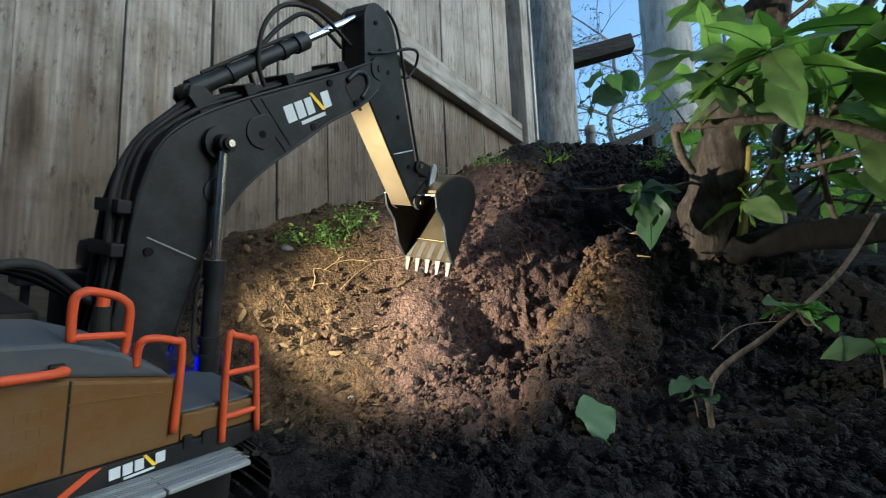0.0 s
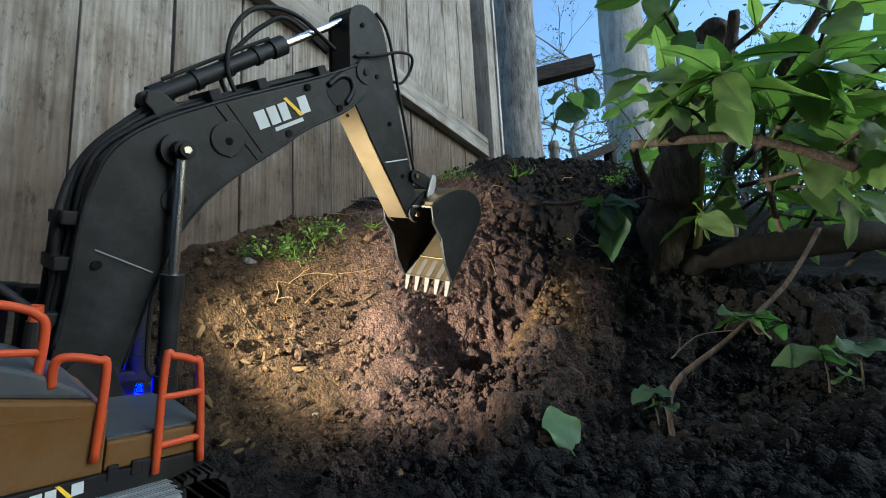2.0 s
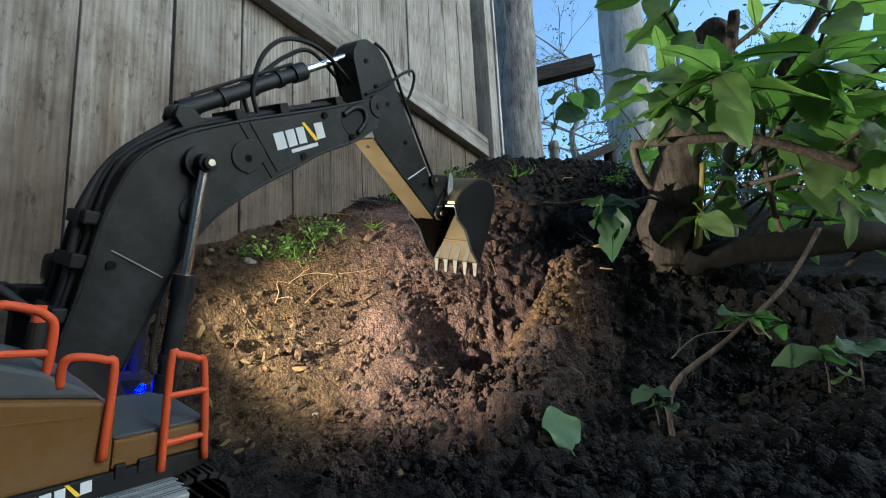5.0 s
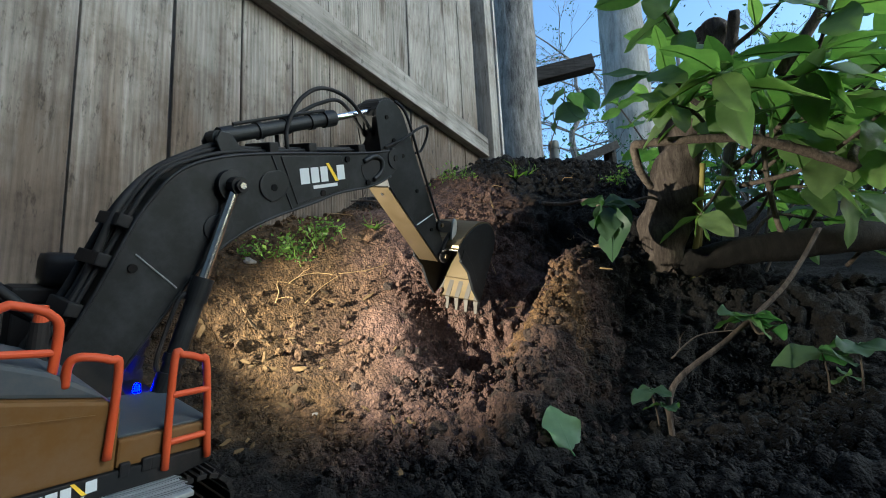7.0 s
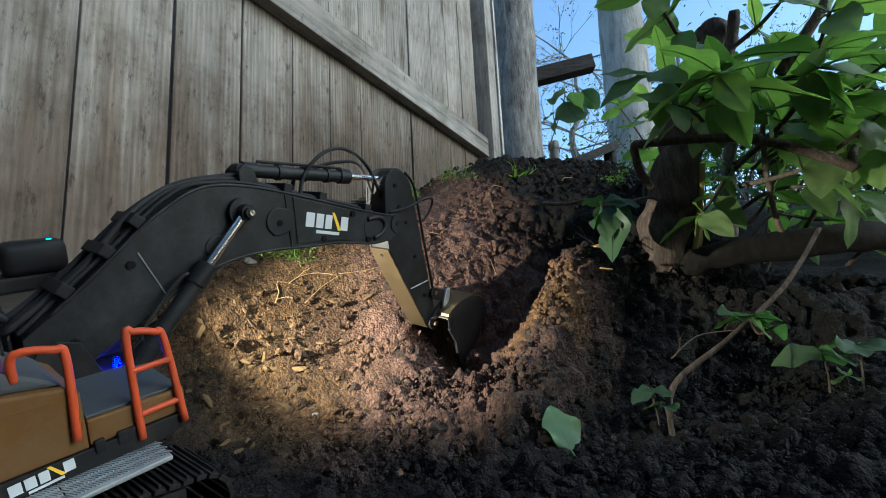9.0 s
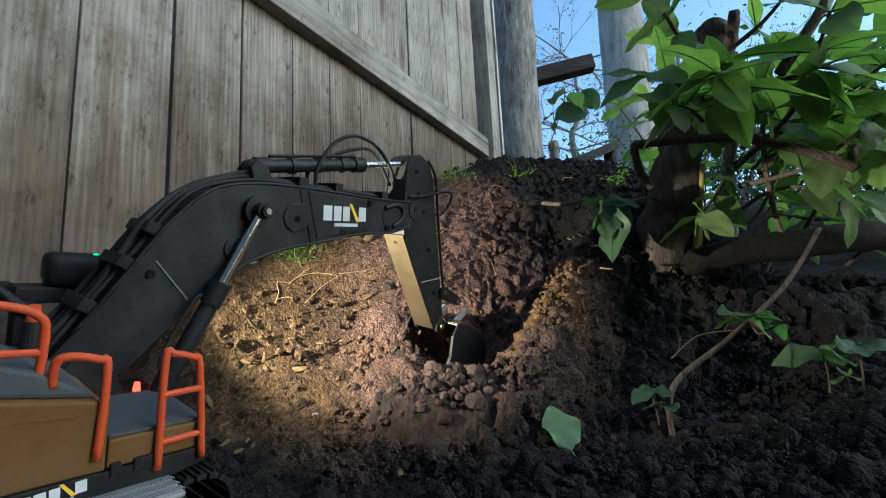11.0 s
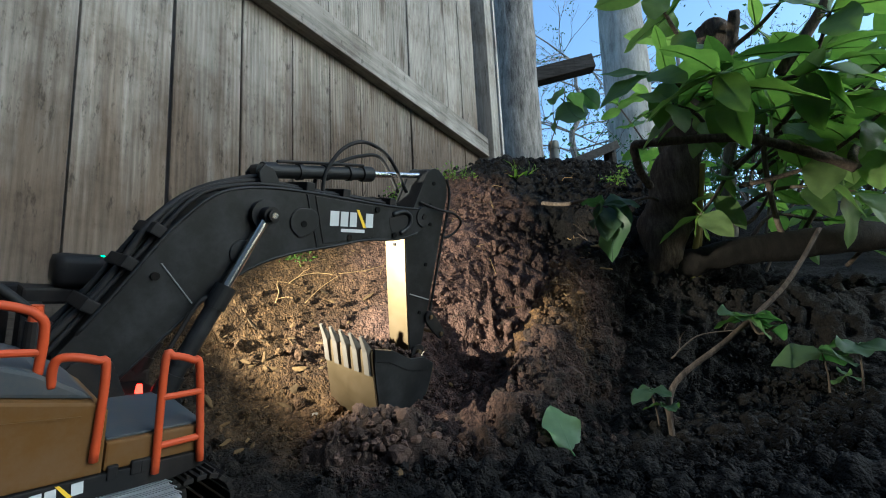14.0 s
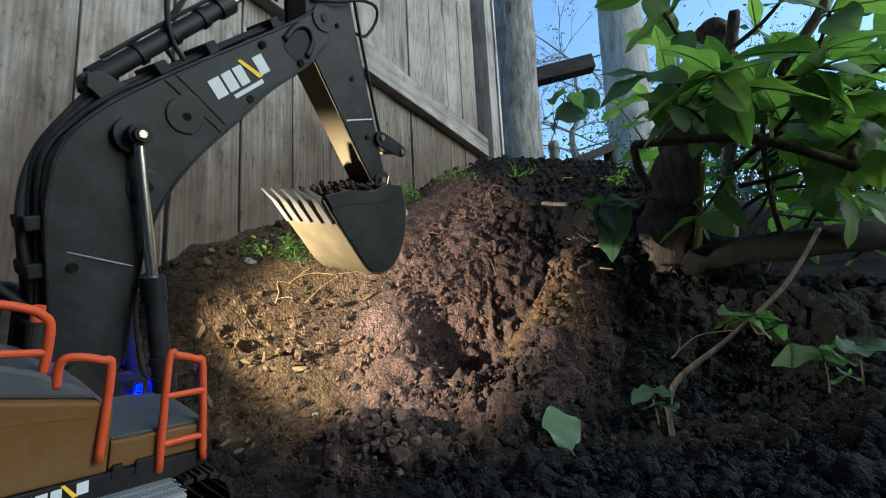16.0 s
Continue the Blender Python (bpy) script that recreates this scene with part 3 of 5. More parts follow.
part("window_recess", plate(bmesh.new(), rounded([(0.372, 0.020), (0.398, 0.015), (0.405, 0.004), (0.397, -0.004), (0.372, -0.004)], 3), 0.0006, 0.0016), RUBBER, boom)


def wordmark(parent, m, w, h):
    """A maker's mark in plain shapes: four white blocks, a gold slash and a thin bar below."""
    mark = None
    shapes = [((0.00, 0.19), 0.0, WHITE), ((0.23, 0.40), 0.0, WHITE), ((0.44, 0.60), 0.0, WHITE), ((0.82, 1.0), 0.0, WHITE)]
    for (a, b), _, mat in shapes:
        bm = bmesh.new()
        box(bm, (0, a * w, 0.28 * h), (0.0004, b * w, h), m)
        part("logo_block", bm, mat, parent)
    bm = bmesh.new()
    plate(bm, [(0.58 * w, 1.15 * h), (0.64 * w, 1.15 * h), (0.84 * w, 0.25 * h), (0.76 * w, 0.25 * h)], 0.0004, 0.0007)
    bm.transform(m)
    part("logo_slash", bm, GOLD, parent, "gold slanted stripe")
    bm = bmesh.new()
    box(bm, (0, 0.25 * w, 0.0), (0.0004, 0.80 * w, 0.16 * h), m)
    part("logo_bar", bm, WHITE, parent)


wordmark(boom, Matrix.Translation((0.0026, 0.268, 0.0355)) @ rx(radians(-21)), 0.070, 0.026)

# hoses over the boom's back, with their clamps
for k, (dx, lift, r) in enumerate(((-0.012, 0.004, 0.0023), (-0.020, 0.007, 0.0026), (-0.034, 0.006, 0.0026), (-0.042, 0.004, 0.0023))):
    pts = [(dx, y, z + lift + 0.0015 * math.sin(y * 60 + k)) for y, z in TOPLINE[:-1]]
    part("hose", tube(bmesh.new(), curve(pts, 5), r, 8), RUBBER, boom, smooth=True)
for k in range(2):
    pts = [(MX - 0.02 + 0.03 * k, -0.03, 0.03), (MX - 0.02 + 0.03 * k, 0.03, 0.060), (MX - 0.01 + 0.02 * k, 0.09, 0.101 + 0.004 * k), (MX, 0.14, 0.122), (MX + 0.002, 0.19, 0.122), (MX - 0.006 + 0.014 * k, 0.23, 0.117)]
    part("hose", tube(bmesh.new(), curve(pts, 6), 0.0034, 8), RUBBER, boom, smooth=True)
for y, z in ((0.020, 0.050), (0.060, 0.074), (0.092, 0.095), (0.26, 0.090), (0.31, 0.068), (0.385, 0.034)):
    bm = bmesh.new()
    box(bm, (-0.052, -0.006, -0.002), (-0.002, 0.006, 0.010), Matrix.Translation((0, y, z)) @ rx(radians(38 if y < 0.12 else -23)), 0.0015)
    part("hose_clamp", bm, BLACKPL, boom)
for x, top in ((-0.018, 0.126), (-0.036, 0.108)):
    pts = [(x, 0.287, 0.080), (x, 0.300, 0.104), (x, 0.335, top), (x, 0.375, top), (x, 0.412, 0.096), (x, 0.432, 0.040)]
    part("hose_loop", tube(bmesh.new(), curve(pts, 8), 0.0026, 10), RUBBER, boom, smooth=True)

# stick
STICKLINE = [(-0.066, 0.012), (-0.073, 0.019), (-0.076, 0.030), (-0.074, 0.040), (-0.069, 0.048), (-0.062, 0.055), (-0.053, 0.0595), (-0.044, 0.0615), (-0.032, 0.0615), (0.11, 0.032), (0.17, 0.020), (0.215, 0.010), (0.219, -0.004), (0.209, -0.013), (0.10, -0.024), (0.03, -0.030), (-0.012, -0.016)]
bm = bmesh.new()
plate(bm, shaped(STICKLINE, 0.002), -0.046, -0.008)
stick = joint("stick", bm, BLACK, "black dipper stick with bare steel back plate")
for x0, x1 in ((-0.0085, -0.005), (-0.049, -0.0455)):
    part("side_plate", plate(bmesh.new(), STICKLINE, x0, x1, 0.001), BLACK, stick)
back = [(0.03, -0.0322), (0.10, -0.0262), (0.209, -0.0152), (0.209, -0.0130), (0.10, -0.0238), (0.03, -0.0298)]
part("back_plate", plate(bmesh.new(), back, -0.0475, -0.0065), STEEL, stick, "dusty bare steel back plate")
part("rivet", rod(bmesh.new(), (-0.027, 0.043, -0.0325), (-0.027, 0.043, -0.0300), 0.0026, seg=12), RUBBER, stick)
part("top_cap", rod(bmesh.new(), (-0.044, -0.052, 0.037), (-0.010, -0.052, 0.037), 0.0235, seg=28), BLACK, stick, smooth=False)
for y, z in ((-0.052, 0.028), (-0.018, 0.020), (0.012, 0.022), (0.075, 0.015), (0.150, 0.004)):
    bolt(stick, y, z, -0.0042, 0.0030)
part("weld_seam", rod(bmesh.new(), (-0.0042, 0.132, 0.024), (-0.0042, 0.118, -0.018), 0.0009, seg=8), GALV, stick)
for pts in ([(-0.004, -0.06, 0.058), (-0.003, -0.03, 0.066), (-0.003, 0.04, 0.051), (-0.003, 0.12, 0.034), (-0.004, 0.16, 0.028)],
            [(-0.003, -0.022, -0.004), (0.004, -0.012, 0.030), (0.006, -0.006, 0.066), (0.002, 0.006, 0.092), (-0.004, 0.022, 0.090), (-0.008, 0.034, 0.068), (-0.008, 0.028, 0.052)]):
    part("hose", tube(bmesh.new(), curve(pts, 8), 0.0021, 8), RUBBER, stick, smooth=True)
# linkage to the bucket
for x in (-0.002, -0.052):
    bm = bmesh.new()
    plate(bm, rounded([(0.150, 0.022), (0.158, 0.036), (0.190, 0.062), (0.200, 0.056), (0.196, 0.046), (0.165, 0.016)], 3), x - 0.0025, x + 0.0025, 0.0008)
    part("rocker_link", bm, BLACKPL, stick)
for y, z in ((0.160, 0.026), (0.192, 0.053)):
    part("link_pin", rod(bmesh.new(), (-0.058, y, z), (0.003, y, z), 0.0036, seg=14), STEEL, stick)

# bucket: side walls, a bent sheet, lip and teeth
SHEET = [(-0.010, 0.010), (-0.012, 0.046), (-0.004, 0.080), (0.012, 0.105), (0.032, 0.118), (0.054, 0.117), (0.070, 0.104), (0.092, 0.064), (0.112, 0.026), (0.122, 0.004)]
smoothsheet = [(p.x, p.y) for p in curve([(*p, 0) for p in SHEET], 4)]
inner = shaped(smoothsheet, -0.003)[1:-1]
inner = [(smoothsheet[0][0] + 0.003, smoothsheet[0][1])] + inner + [(smoothsheet[-1][0] - 0.0028, smoothsheet[-1][1])]
BL, BR = -0.081, 0.027
bm = bmesh.new()
plate(bm, smoothsheet + inner[::-1], BL + 0.002, BR - 0.002)
bucket = joint("bucket", bm, STEEL, "scuffed steel digging bucket with five teeth")
SIDE = smoothsheet + [(0.085, 0.002), (0.045, 0.010), (0.012, 0.004)]
for x0, x1 in ((BR - 0.003, BR), (BL, BL + 0.003)):
    part("side_wall", plate(bmesh.new(), SIDE, x0, x1, 0.0008), BLACK, bucket, "black painted side wall")
    part("side_band", plate(bmesh.new(), [(0.012, 0.003), (0.045, 0.009), (0.085, 0.001), (0.121, 0.003), (0.114, 0.020), (0.085, 0.018), (0.045, 0.026), (0.0, 0.022)], x0 - 0.0012, x1 + 0.0012, 0.0006), BLACK, bucket)
for k in range(5):
    c = BL + 0.010 + k * (BR - BL - 0.020) / 4
    bm = bmesh.new()
    prof = [(0.106, 0.038), (0.121, 0.004), (0.1405, -0.0105), (0.1425, -0.0085), (0.128, 0.010), (0.112, 0.040)]
    plate(bm, prof, c - 0.0055, c + 0.0055, 0.0012)
    for v in bm.verts:
        if v.co.y > 0.13:
            v.co.x = c + (v.co.x - c) * 0.55
    part("tooth", bm, TOOTH, bucket, "worn steel tooth")
part("wear_strip", rod(bmesh.new(), (BL + 0.006, 0.1045, 0.040), (BR - 0.006, 0.1045, 0.040), 0.0012, seg=8), STEEL, bucket)
for x in (-0.004, -0.050):
    bm = bmesh.new()
    plate(bm, rounded([(-0.012, -0.008), (0.008, -0.008), (0.012, 0.006), (0.004, 0.050), (-0.012, 0.052), (-0.022, 0.036)], 3), x - 0.003, x + 0.003, 0.001)
    part("bucket_ear", bm, BLACKPL, bucket)
    bm = bmesh.new()
    plate(bm, rounded([(-0.016, 0.028), (-0.008, 0.036), (-0.030, 0.058), (-0.040, 0.052)], 3), x + 0.005, x + 0.009, 0.0008)
    part("push_link", bm, GALV, bucket, "bare metal push link")
rim = [(BL + 0.001, -0.008, 0.010), (-0.054, -0.008, 0.010), (-0.054, -0.014, -0.002), (0.0, -0.014, -0.002), (0.0, -0.008, 0.010), (BR - 0.001, -0.008, 0.010)]
part("rim_edge", tube(bmesh.new(), rim, 0.0016, 8), CHROME, bucket, "worn bright rim")
part("bucket_pin", rod(bmesh.new(), (-0.058, 0, 0), (0.004, 0, 0), 0.0042, seg=16), STEEL, bucket)
part("link_pin", rod(bmesh.new(), (-0.058, -0.012, 0.032), (0.010, -0.012, 0.032), 0.0034, seg=14), STEEL, bucket)

# upper body
bm = bmesh.new()
plate(bm, [(-0.34, -0.046), (-0.34, 0.022), (-0.12, 0.0208), (-0.088, 0.0172), (-0.023, 0.006), (-0.014, -0.001), (-0.0135, -0.046)], 0.012, 0.100, 0.0025)
house = joint("upper_body", bm, YELLOW, "ochre upper body with orange handrails")
part("engine_cover", plate(bmesh.new(), [(-0.34, 0.0205), (-0.34, 0.043), (-0.12, 0.0425), (-0.088, 0.0405), (-0.055, 0.029), (-0.029, 0.013), (-0.022, 0.0062), (-0.088, 0.0174), (-0.12, 0.021)], 0.012, 0.094, 0.003), GREYTOP, house, "dusty grey sloping cover")
part("panel_seam", boxes(((0.0985, -0.0885, -0.044), (0.1006, -0.0872, 0.017))), BLACKPL, house)
part("panel_crease", plate(bmesh.new(), [(-0.088, 0.002), (-0.030, -0.002), (-0.030, -0.0032), (-0.088, 0.0008)], 0.099, 0.1008), YELLOW, house)
for r in range(4):
    for c in range(6):
        part("vent_slot", boxes(((0.0992, -0.134 + c * 0.0065, -0.004 - r * 0.011), (0.1004, -0.1305 + c * 0.0065, 0.002 - r * 0.011))), YELLOW, house)
part("front_deck", boxes(((0.008, -0.0130, -0.0455), (0.0995, 0.0565, -0.0245)), bevel=0.002), YELLOW, house)
part("deck_mat", boxes(((0.010, -0.0125, -0.0243), (0.0965, 0.0540, -0.0222)), bevel=0.0008), GREYTOP, house, "dark grey ribbed deck mat")
part("skirt", plate(bmesh.new(), [(-0.34, -0.0465), (0.058, -0.0462), (0.058, -0.058), (0.030, -0.064), (-0.34, -0.066)], 0.0, 0.1012, 0.001), BLACKPL, house, "black lower skirt")
part("skirt_stripe", plate(bmesh.new(), [(-0.098, -0.064), (-0.090, -0.064), (-0.066, -0.0470), (-0.074, -0.0470)], 0.1008, 0.1020), ORANGE, house, "slanted orange stripe")
wordmark(house, Matrix.Translation((0.1015, -0.0605, -0.0615)) @ rx(radians(4)), 0.037, 0.0115)
bm = boxes(((0.100, -0.30, -0.0665), (0.132, -0.036, -0.0625)), ((0.100, -0.0345, -0.0665), (0.132, 0.030, -0.0625)), bevel=0.001)
step = part("step_plate", bm, GALV, house, "silver checkered step plate")
bm = bmesh.new()
for k in range(60):
    for j in range(3):
        y, x = -0.10 + k * 0.0022, 0.105 + j * 0.0095
        box(bm, (-0.0035, -0.0004, 0), (0.0035, 0.0004, 0.0009), Matrix.Translation((x, y, -0.0626)) @ Matrix.Rotation(radians(25), 4, "Z"))
tagged(part("tread_ribs", bm, GALV, step), kind="stuff")
for y in (-0.007, 0.008, 0.014):
    part("hinge", boxes(((0.097, y - 0.004, -0.052), (0.1025, y + 0.003, -0.0415)), bevel=0.0012), BLACKPL, house)


def handrail(pts, bars=()):
    rail = part("handrail", tube(bmesh.new(), curve(pts, 6), 0.0030, 10), ORANGE, house, "bright orange tube rail", True)
    for a, b in bars:
        part("rung", rod(bmesh.new(), a, b, 0.0026, seg=10), ORANGE, rail)


def corners(pts, r=0.006):
    """The line with its corners cut, for tight bends."""
    pts = [Vector(p) for p in pts]
    out = [pts[0]]
    for a, b, c in zip(pts, pts[1:], pts[2:]):
        out += [b + (a - b).normalized() * r, b + (c - b).normalized() * r]
    return out + [pts[-1]]


handrail(corners([(0.1035, 0.0200, -0.054), (0.098, 0.0197, 0.0354), (0.098, 0.0455, 0.0275), (0.1035, 0.0528, -0.0528)]),
         [((0.101, 0.0200, 0.003), (0.101, 0.0480, 0.004)), ((0.102, 0.0200, -0.034), (0.102, 0.0515, -0.033))])
handrail(corners([(0.1025, -0.0205, -0.0350), (0.100, -0.0189, 0.0345), (0.096, -0.0474, 0.0398), (0.092, -0.0470, 0.018)]))
handrail(corners([(0.090, -0.0868, 0.040), (0.090, -0.0873, 0.0732), (0.090, -0.071, 0.0735), (0.090, -0.0534, 0.0641), (0.090, -0.0543, 0.026)]),
         [((0.090, -0.087, 0.043), (0.090, -0.054, 0.0415))])
handrail([(0.1000, -0.0955, 0.0255), (0.1065, -0.098, 0.0255), (0.1070, -0.16, 0.026), (0.107, -0.24, 0.026)])
part("handle_socket", boxes(((0.0975, -0.100, 0.0215), (0.1015, -0.0915, 0.0295)), bevel=0.0012), BLACKPL, house)
# left half, with boom mounts, hoses and a swivelling round box
part("left_deck", boxes(((-0.165, -0.30, -0.060), (-0.056, 0.066, -0.020)), bevel=0.004), BLACKPL, house)
part("rear_housing", boxes(((-0.165, -0.30, -0.020), (-0.060, -0.06, 0.030)), bevel=0.006), BLACKPL, house)
part("turntable_deck", boxes(((-0.056, -0.30, -0.060), (0.012, 0.060, -0.030)), bevel=0.003), BLACKPL, house)
for x in (0.003, -0.060):
    part("boom_bracket", plate(bmesh.new(), [(-0.045, -0.035), (0.030, -0.035), (0.012, 0.008), (-0.004, 0.014), (-0.018, 0.008)], x, x + 0.003, 0.001), BLACKPL, house)
bm = boxes(((-0.144, -0.014, 0.0555), (-0.106, 0.040, 0.0905)), bevel=0.009)
drum = part("round_box", bm, BLACKPL, house, "black rounded swivelling box with green light", True)
part("status_light", boxes(((-0.1180, 0.0250, 0.0900), (-0.1155, 0.0285, 0.0913))), GREENLED, drum)
part("drum_foot", boxes(((-0.140, -0.036, 0.040), (-0.110, 0.030, 0.0570)), bevel=0.003), BLACKPL, house)
part("drum_post", boxes(((-0.130, -0.036, -0.022), (-0.106, -0.020, 0.043)), bevel=0.002), BLACKPL, house)
part("orange_cap", rod(bmesh.new(), (0.03, -0.0480, 0.050), (0.03, -0.0480, 0.063), 0.0050, 0.0040, 16), ORANGE, house, "orange plastic cap")
part("cap_base", rod(bmesh.new(), (0.03, -0.0480, 0.020), (0.03, -0.0480, 0.051), 0.007, 0.006, 16), BLACKPL, house)
for k in range(3):
    pts = [(-0.02 - 0.02 * k, -0.030, 0.036), (-0.02 - 0.015 * k, -0.075, 0.075 - 0.006 * k), (-0.01 - 0.02 * k, -0.115, 0.070), (0.0 - 0.02 * k, -0.14, 0.035)]
    part("hose", tube(bmesh.new(), curve(pts, 8), 0.0042, 8), RUBBER, house, smooth=True)
# working light on its bracket, and the coloured signal lights below the boom
part("lamp_bracket", boxes(((-0.210, -0.038, -0.024), (-0.160, -0.030, -0.018)), ((-0.210, -0.038, -0.018), (-0.204, -0.030, 0.031)), bevel=0.001), BLACKPL, house)
lamp = part("lamp_housing", boxes(((-0.221, -0.046, 0.030), (-0.193, -0.022, 0.048)), bevel=0.002), BLACKPL, house)
part("lens", boxes(((-0.219, -0.0222, 0.032), (-0.195, -0.0208, 0.046))), LAMPLENS, lamp, "lit warm white lens")
# stand-in for flashing LEDs: a lamp that turns over, red at one end and blue at the other, half sunk in the deck
SIGNALAT = Matrix.Translation((-0.010, 0.041, -0.0305))
signal = joint("signal_lamp", rod(bmesh.new(), (-0.005, 0, 0), (0.005, 0, 0), 0.0022, seg=12), BLACKPL, "red and blue lamp turned over in place of flashing LEDs")
for sign, mat, label in ((1, BLUELED, "glowing blue lens"), (-1, REDLED, "glowing red lens")):
    part("lens", rod(bmesh.new(), (0, 0, 0.002 * sign), (0, 0, 0.010 * sign), 0.0034, 0.0024, 14), mat, signal, label)
# times at which the lamp turns over, blue end up at first
SIGNALTURNS = (0.85, 1.75, 3.25, 4.9, 7.25, 8.25, 9.2, 11.4, 11.75, 12.75, 13.75, 14.75)

# hydraulic cylinders: barrel and rod, each with its own pose
CYLBASE, CYLTOP = Vector((0.0, 0.055, -0.022)), Vector((0.0, 0.1915, 0.0815))


def barrel(length, r, collars, label):
    bm = rod(bmesh.new(), (0, 0.004, 0), (0, length, 0), r, seg=24)
    rod(bm, (-r * 0.9, 0, 0), (r * 0.9, 0, 0), r * 0.95, seg=20)
    ob = joint("cylinder_barrel", bm, BLACK, label)
    for y, w, k in collars:
        part("collar", rod(bmesh.new(), (0, y - w, 0), (0, y + w, 0), r * k, seg=24), BLACK, ob)
    return ob


def piston(length, r):
    ob = joint("piston_rod", rod(bmesh.new(), (0, 0, 0), (0, length, 0), r, seg=20), CHROME, "polished steel piston rod")
    part("rod_eye", rod(bmesh.new(), (-0.008, 0, 0), (0.008, 0, 0), r * 2.0, seg=18), BLACKPL, ob)
    return ob


lifters = []
for x in (0.0125, -0.0665):
    b = barrel(0.108, 0.0086, ((0.006, 0.010, 1.25), (0.030, 0.004, 1.2), (0.098, 0.012, 1.22)), "black lifting cylinder barrel")
    part("feed_pipe", tube(bmesh.new(), curve([(0.0, 0.016, 0.012), (0.0, 0.03, 0.0165), (0.0, 0.08, 0.0165), (0.0, 0.092, 0.012)], 5), 0.0022, 8), BLACKPL, b)
    lifters.append((x, b, piston(0.135, 0.0046)))
stick_barrel = barrel(0.166, 0.0084, ((0.012, 0.008, 1.25), (0.052, 0.003, 1.22), (0.090, 0.003, 1.22), (0.128, 0.003, 1.22), (0.158, 0.009, 1.28)), "black stick cylinder barrel")
part("feed_pipe", tube(bmesh.new(), curve([(0.005, 0.02, 0.0112), (0.005, 0.08, 0.0116), (0.005, 0.150, 0.0112)], 5), 0.0020, 8), BLACKPL, stick_barrel)
stick_rod = piston(0.150, 0.0046)
part("cylinder_lug", plate(bmesh.new(), [(0.205, 0.106), (0.208, 0.126), (0.217, 0.132), (0.226, 0.126), (0.231, 0.097)], MX - 0.016, MX - 0.012, 0.001), BLACK, boom)
part("cylinder_lug", plate(bmesh.new(), [(0.205, 0.106), (0.208, 0.126), (0.217, 0.132), (0.226, 0.126), (0.231, 0.097)], MX + 0.012, MX + 0.016, 0.001), BLACK, boom)

# crawler tracks, standing on the soil
TRACKTURN = Matrix.Rotation(radians(-33), 4, "Z")
frame_block = joint("undercarriage", boxes(((-0.10, -0.22, -0.110), (0.05, 0.03, -0.072)), bevel=0.004), BLACKPL, "black undercarriage frame")
frame_block.matrix_basis = TRACKTURN
for x in (0.028, -0.155):
    loop = []
    for k in range(72):
        a = k / 72 * 2 * (0.30 + math.pi * 0.032)
        if a < 0.30:
            q = (-0.25 + a, -0.074, 0)
        elif a < 0.30 + math.pi * 0.032:
            w = (a - 0.30) / 0.032
            q = (0.05 + 0.032 * math.sin(w), -0.106 + 0.032 * math.cos(w), w)
        elif a < 0.60 + math.pi * 0.032:
            q = (0.05 - (a - 0.30 - math.pi * 0.032), -0.138, math.pi)
        else:
            w = (a - 0.60 - math.pi * 0.032) / 0.032 + math.pi
            q = (-0.25 + 0.032 * math.sin(w), -0.106 + 0.032 * math.cos(w), w)
        loop.append(q)
    track = joint("crawler_track", boxes(((x + 0.012, -0.25, -0.128), (x + 0.060, 0.05, -0.084)), bevel=0.01), BLACKPL, "black metal crawler track")
    track.matrix_basis = TRACKTURN
    shoe = None
    for y, z, w in loop:
        if shoe is None:
            shoe = part("track_shoe", boxes(((0, -0.0042, -0.002), (0.072, 0.0042, 0.002)), ((0.002, -0.001, 0.0015), (0.070, 0.001, 0.005)), bevel=0.0006), BLACKPL, track)
            ob = shoe
        else:
            ob = new("track_shoe", shoe.data)
            ob.parent = track
        ob.matrix_basis = pose(x, y, z, -math.degrees(w), 0, 0)

# the scoop of soil that the bucket lifts out
def lump(r, seed, sub=2):
    """One angular crumb of soil."""
    bm = bmesh.new()
    bmesh.ops.create_icosphere(bm, subdivisions=sub, radius=r)
    off = Vector((seed * 1.7 % 11, seed * 0.9 % 7, seed * 2.3 % 13))
    for v in bm.verts:
        q = v.co / r
        v.co *= 1 + 0.55 * noise.noise(q * 1.1 + off) + 0.4 * noise.noise(q * 2.6 + off)
    return bm


random.seed(5)
load = empty("soil_scoop", Matrix(), "dark crumbly soil lifted in the bucket", "soil")
for k in range(130):
    r = random.uniform(0.0035, 0.0085) if k < 60 else random.uniform(0.0015, 0.004)
    bm = lump(r, k)
    deep = random.uniform(0.006, 0.050) if k < 60 else random.uniform(-0.003, 0.010)
    bm.transform(Matrix.Translation((random.uniform(BL + 0.012, BR - 0.012), random.uniform(0.014, 0.092), deep)))
    part("soil_lump", bm, DUG, load)

# loose soil that the bucket pushes up before it, and that slumps again
heap = empty("soil_heap", Matrix(), "loose heap of dark soil pushed up by the bucket", "soil heap")
bm = bmesh.new()
n = 44
grid = []
for i in range(n + 1):
    row = []
    for j in range(n + 1):
        x, y = -0.15 + 0.30 * i / n, -0.10 + 0.20 * j / n
        d = math.hypot(x / 0.145, y / 0.095)
        z = 0.072 * max(0.0, 1 - d * d) ** 1.2 - 0.10 * max(0.0, d - 0.7)
        q = Vector((x, y, 0.3))
        z += 0.016 * noise.noise(q * 30) + 0.010 * (0.5 - noise.voronoi(q * 75)[0][0]) + 0.006 * noise.noise(q * 120)
        row.append(bm.verts.new((x, y, z)))
    grid.append(row)
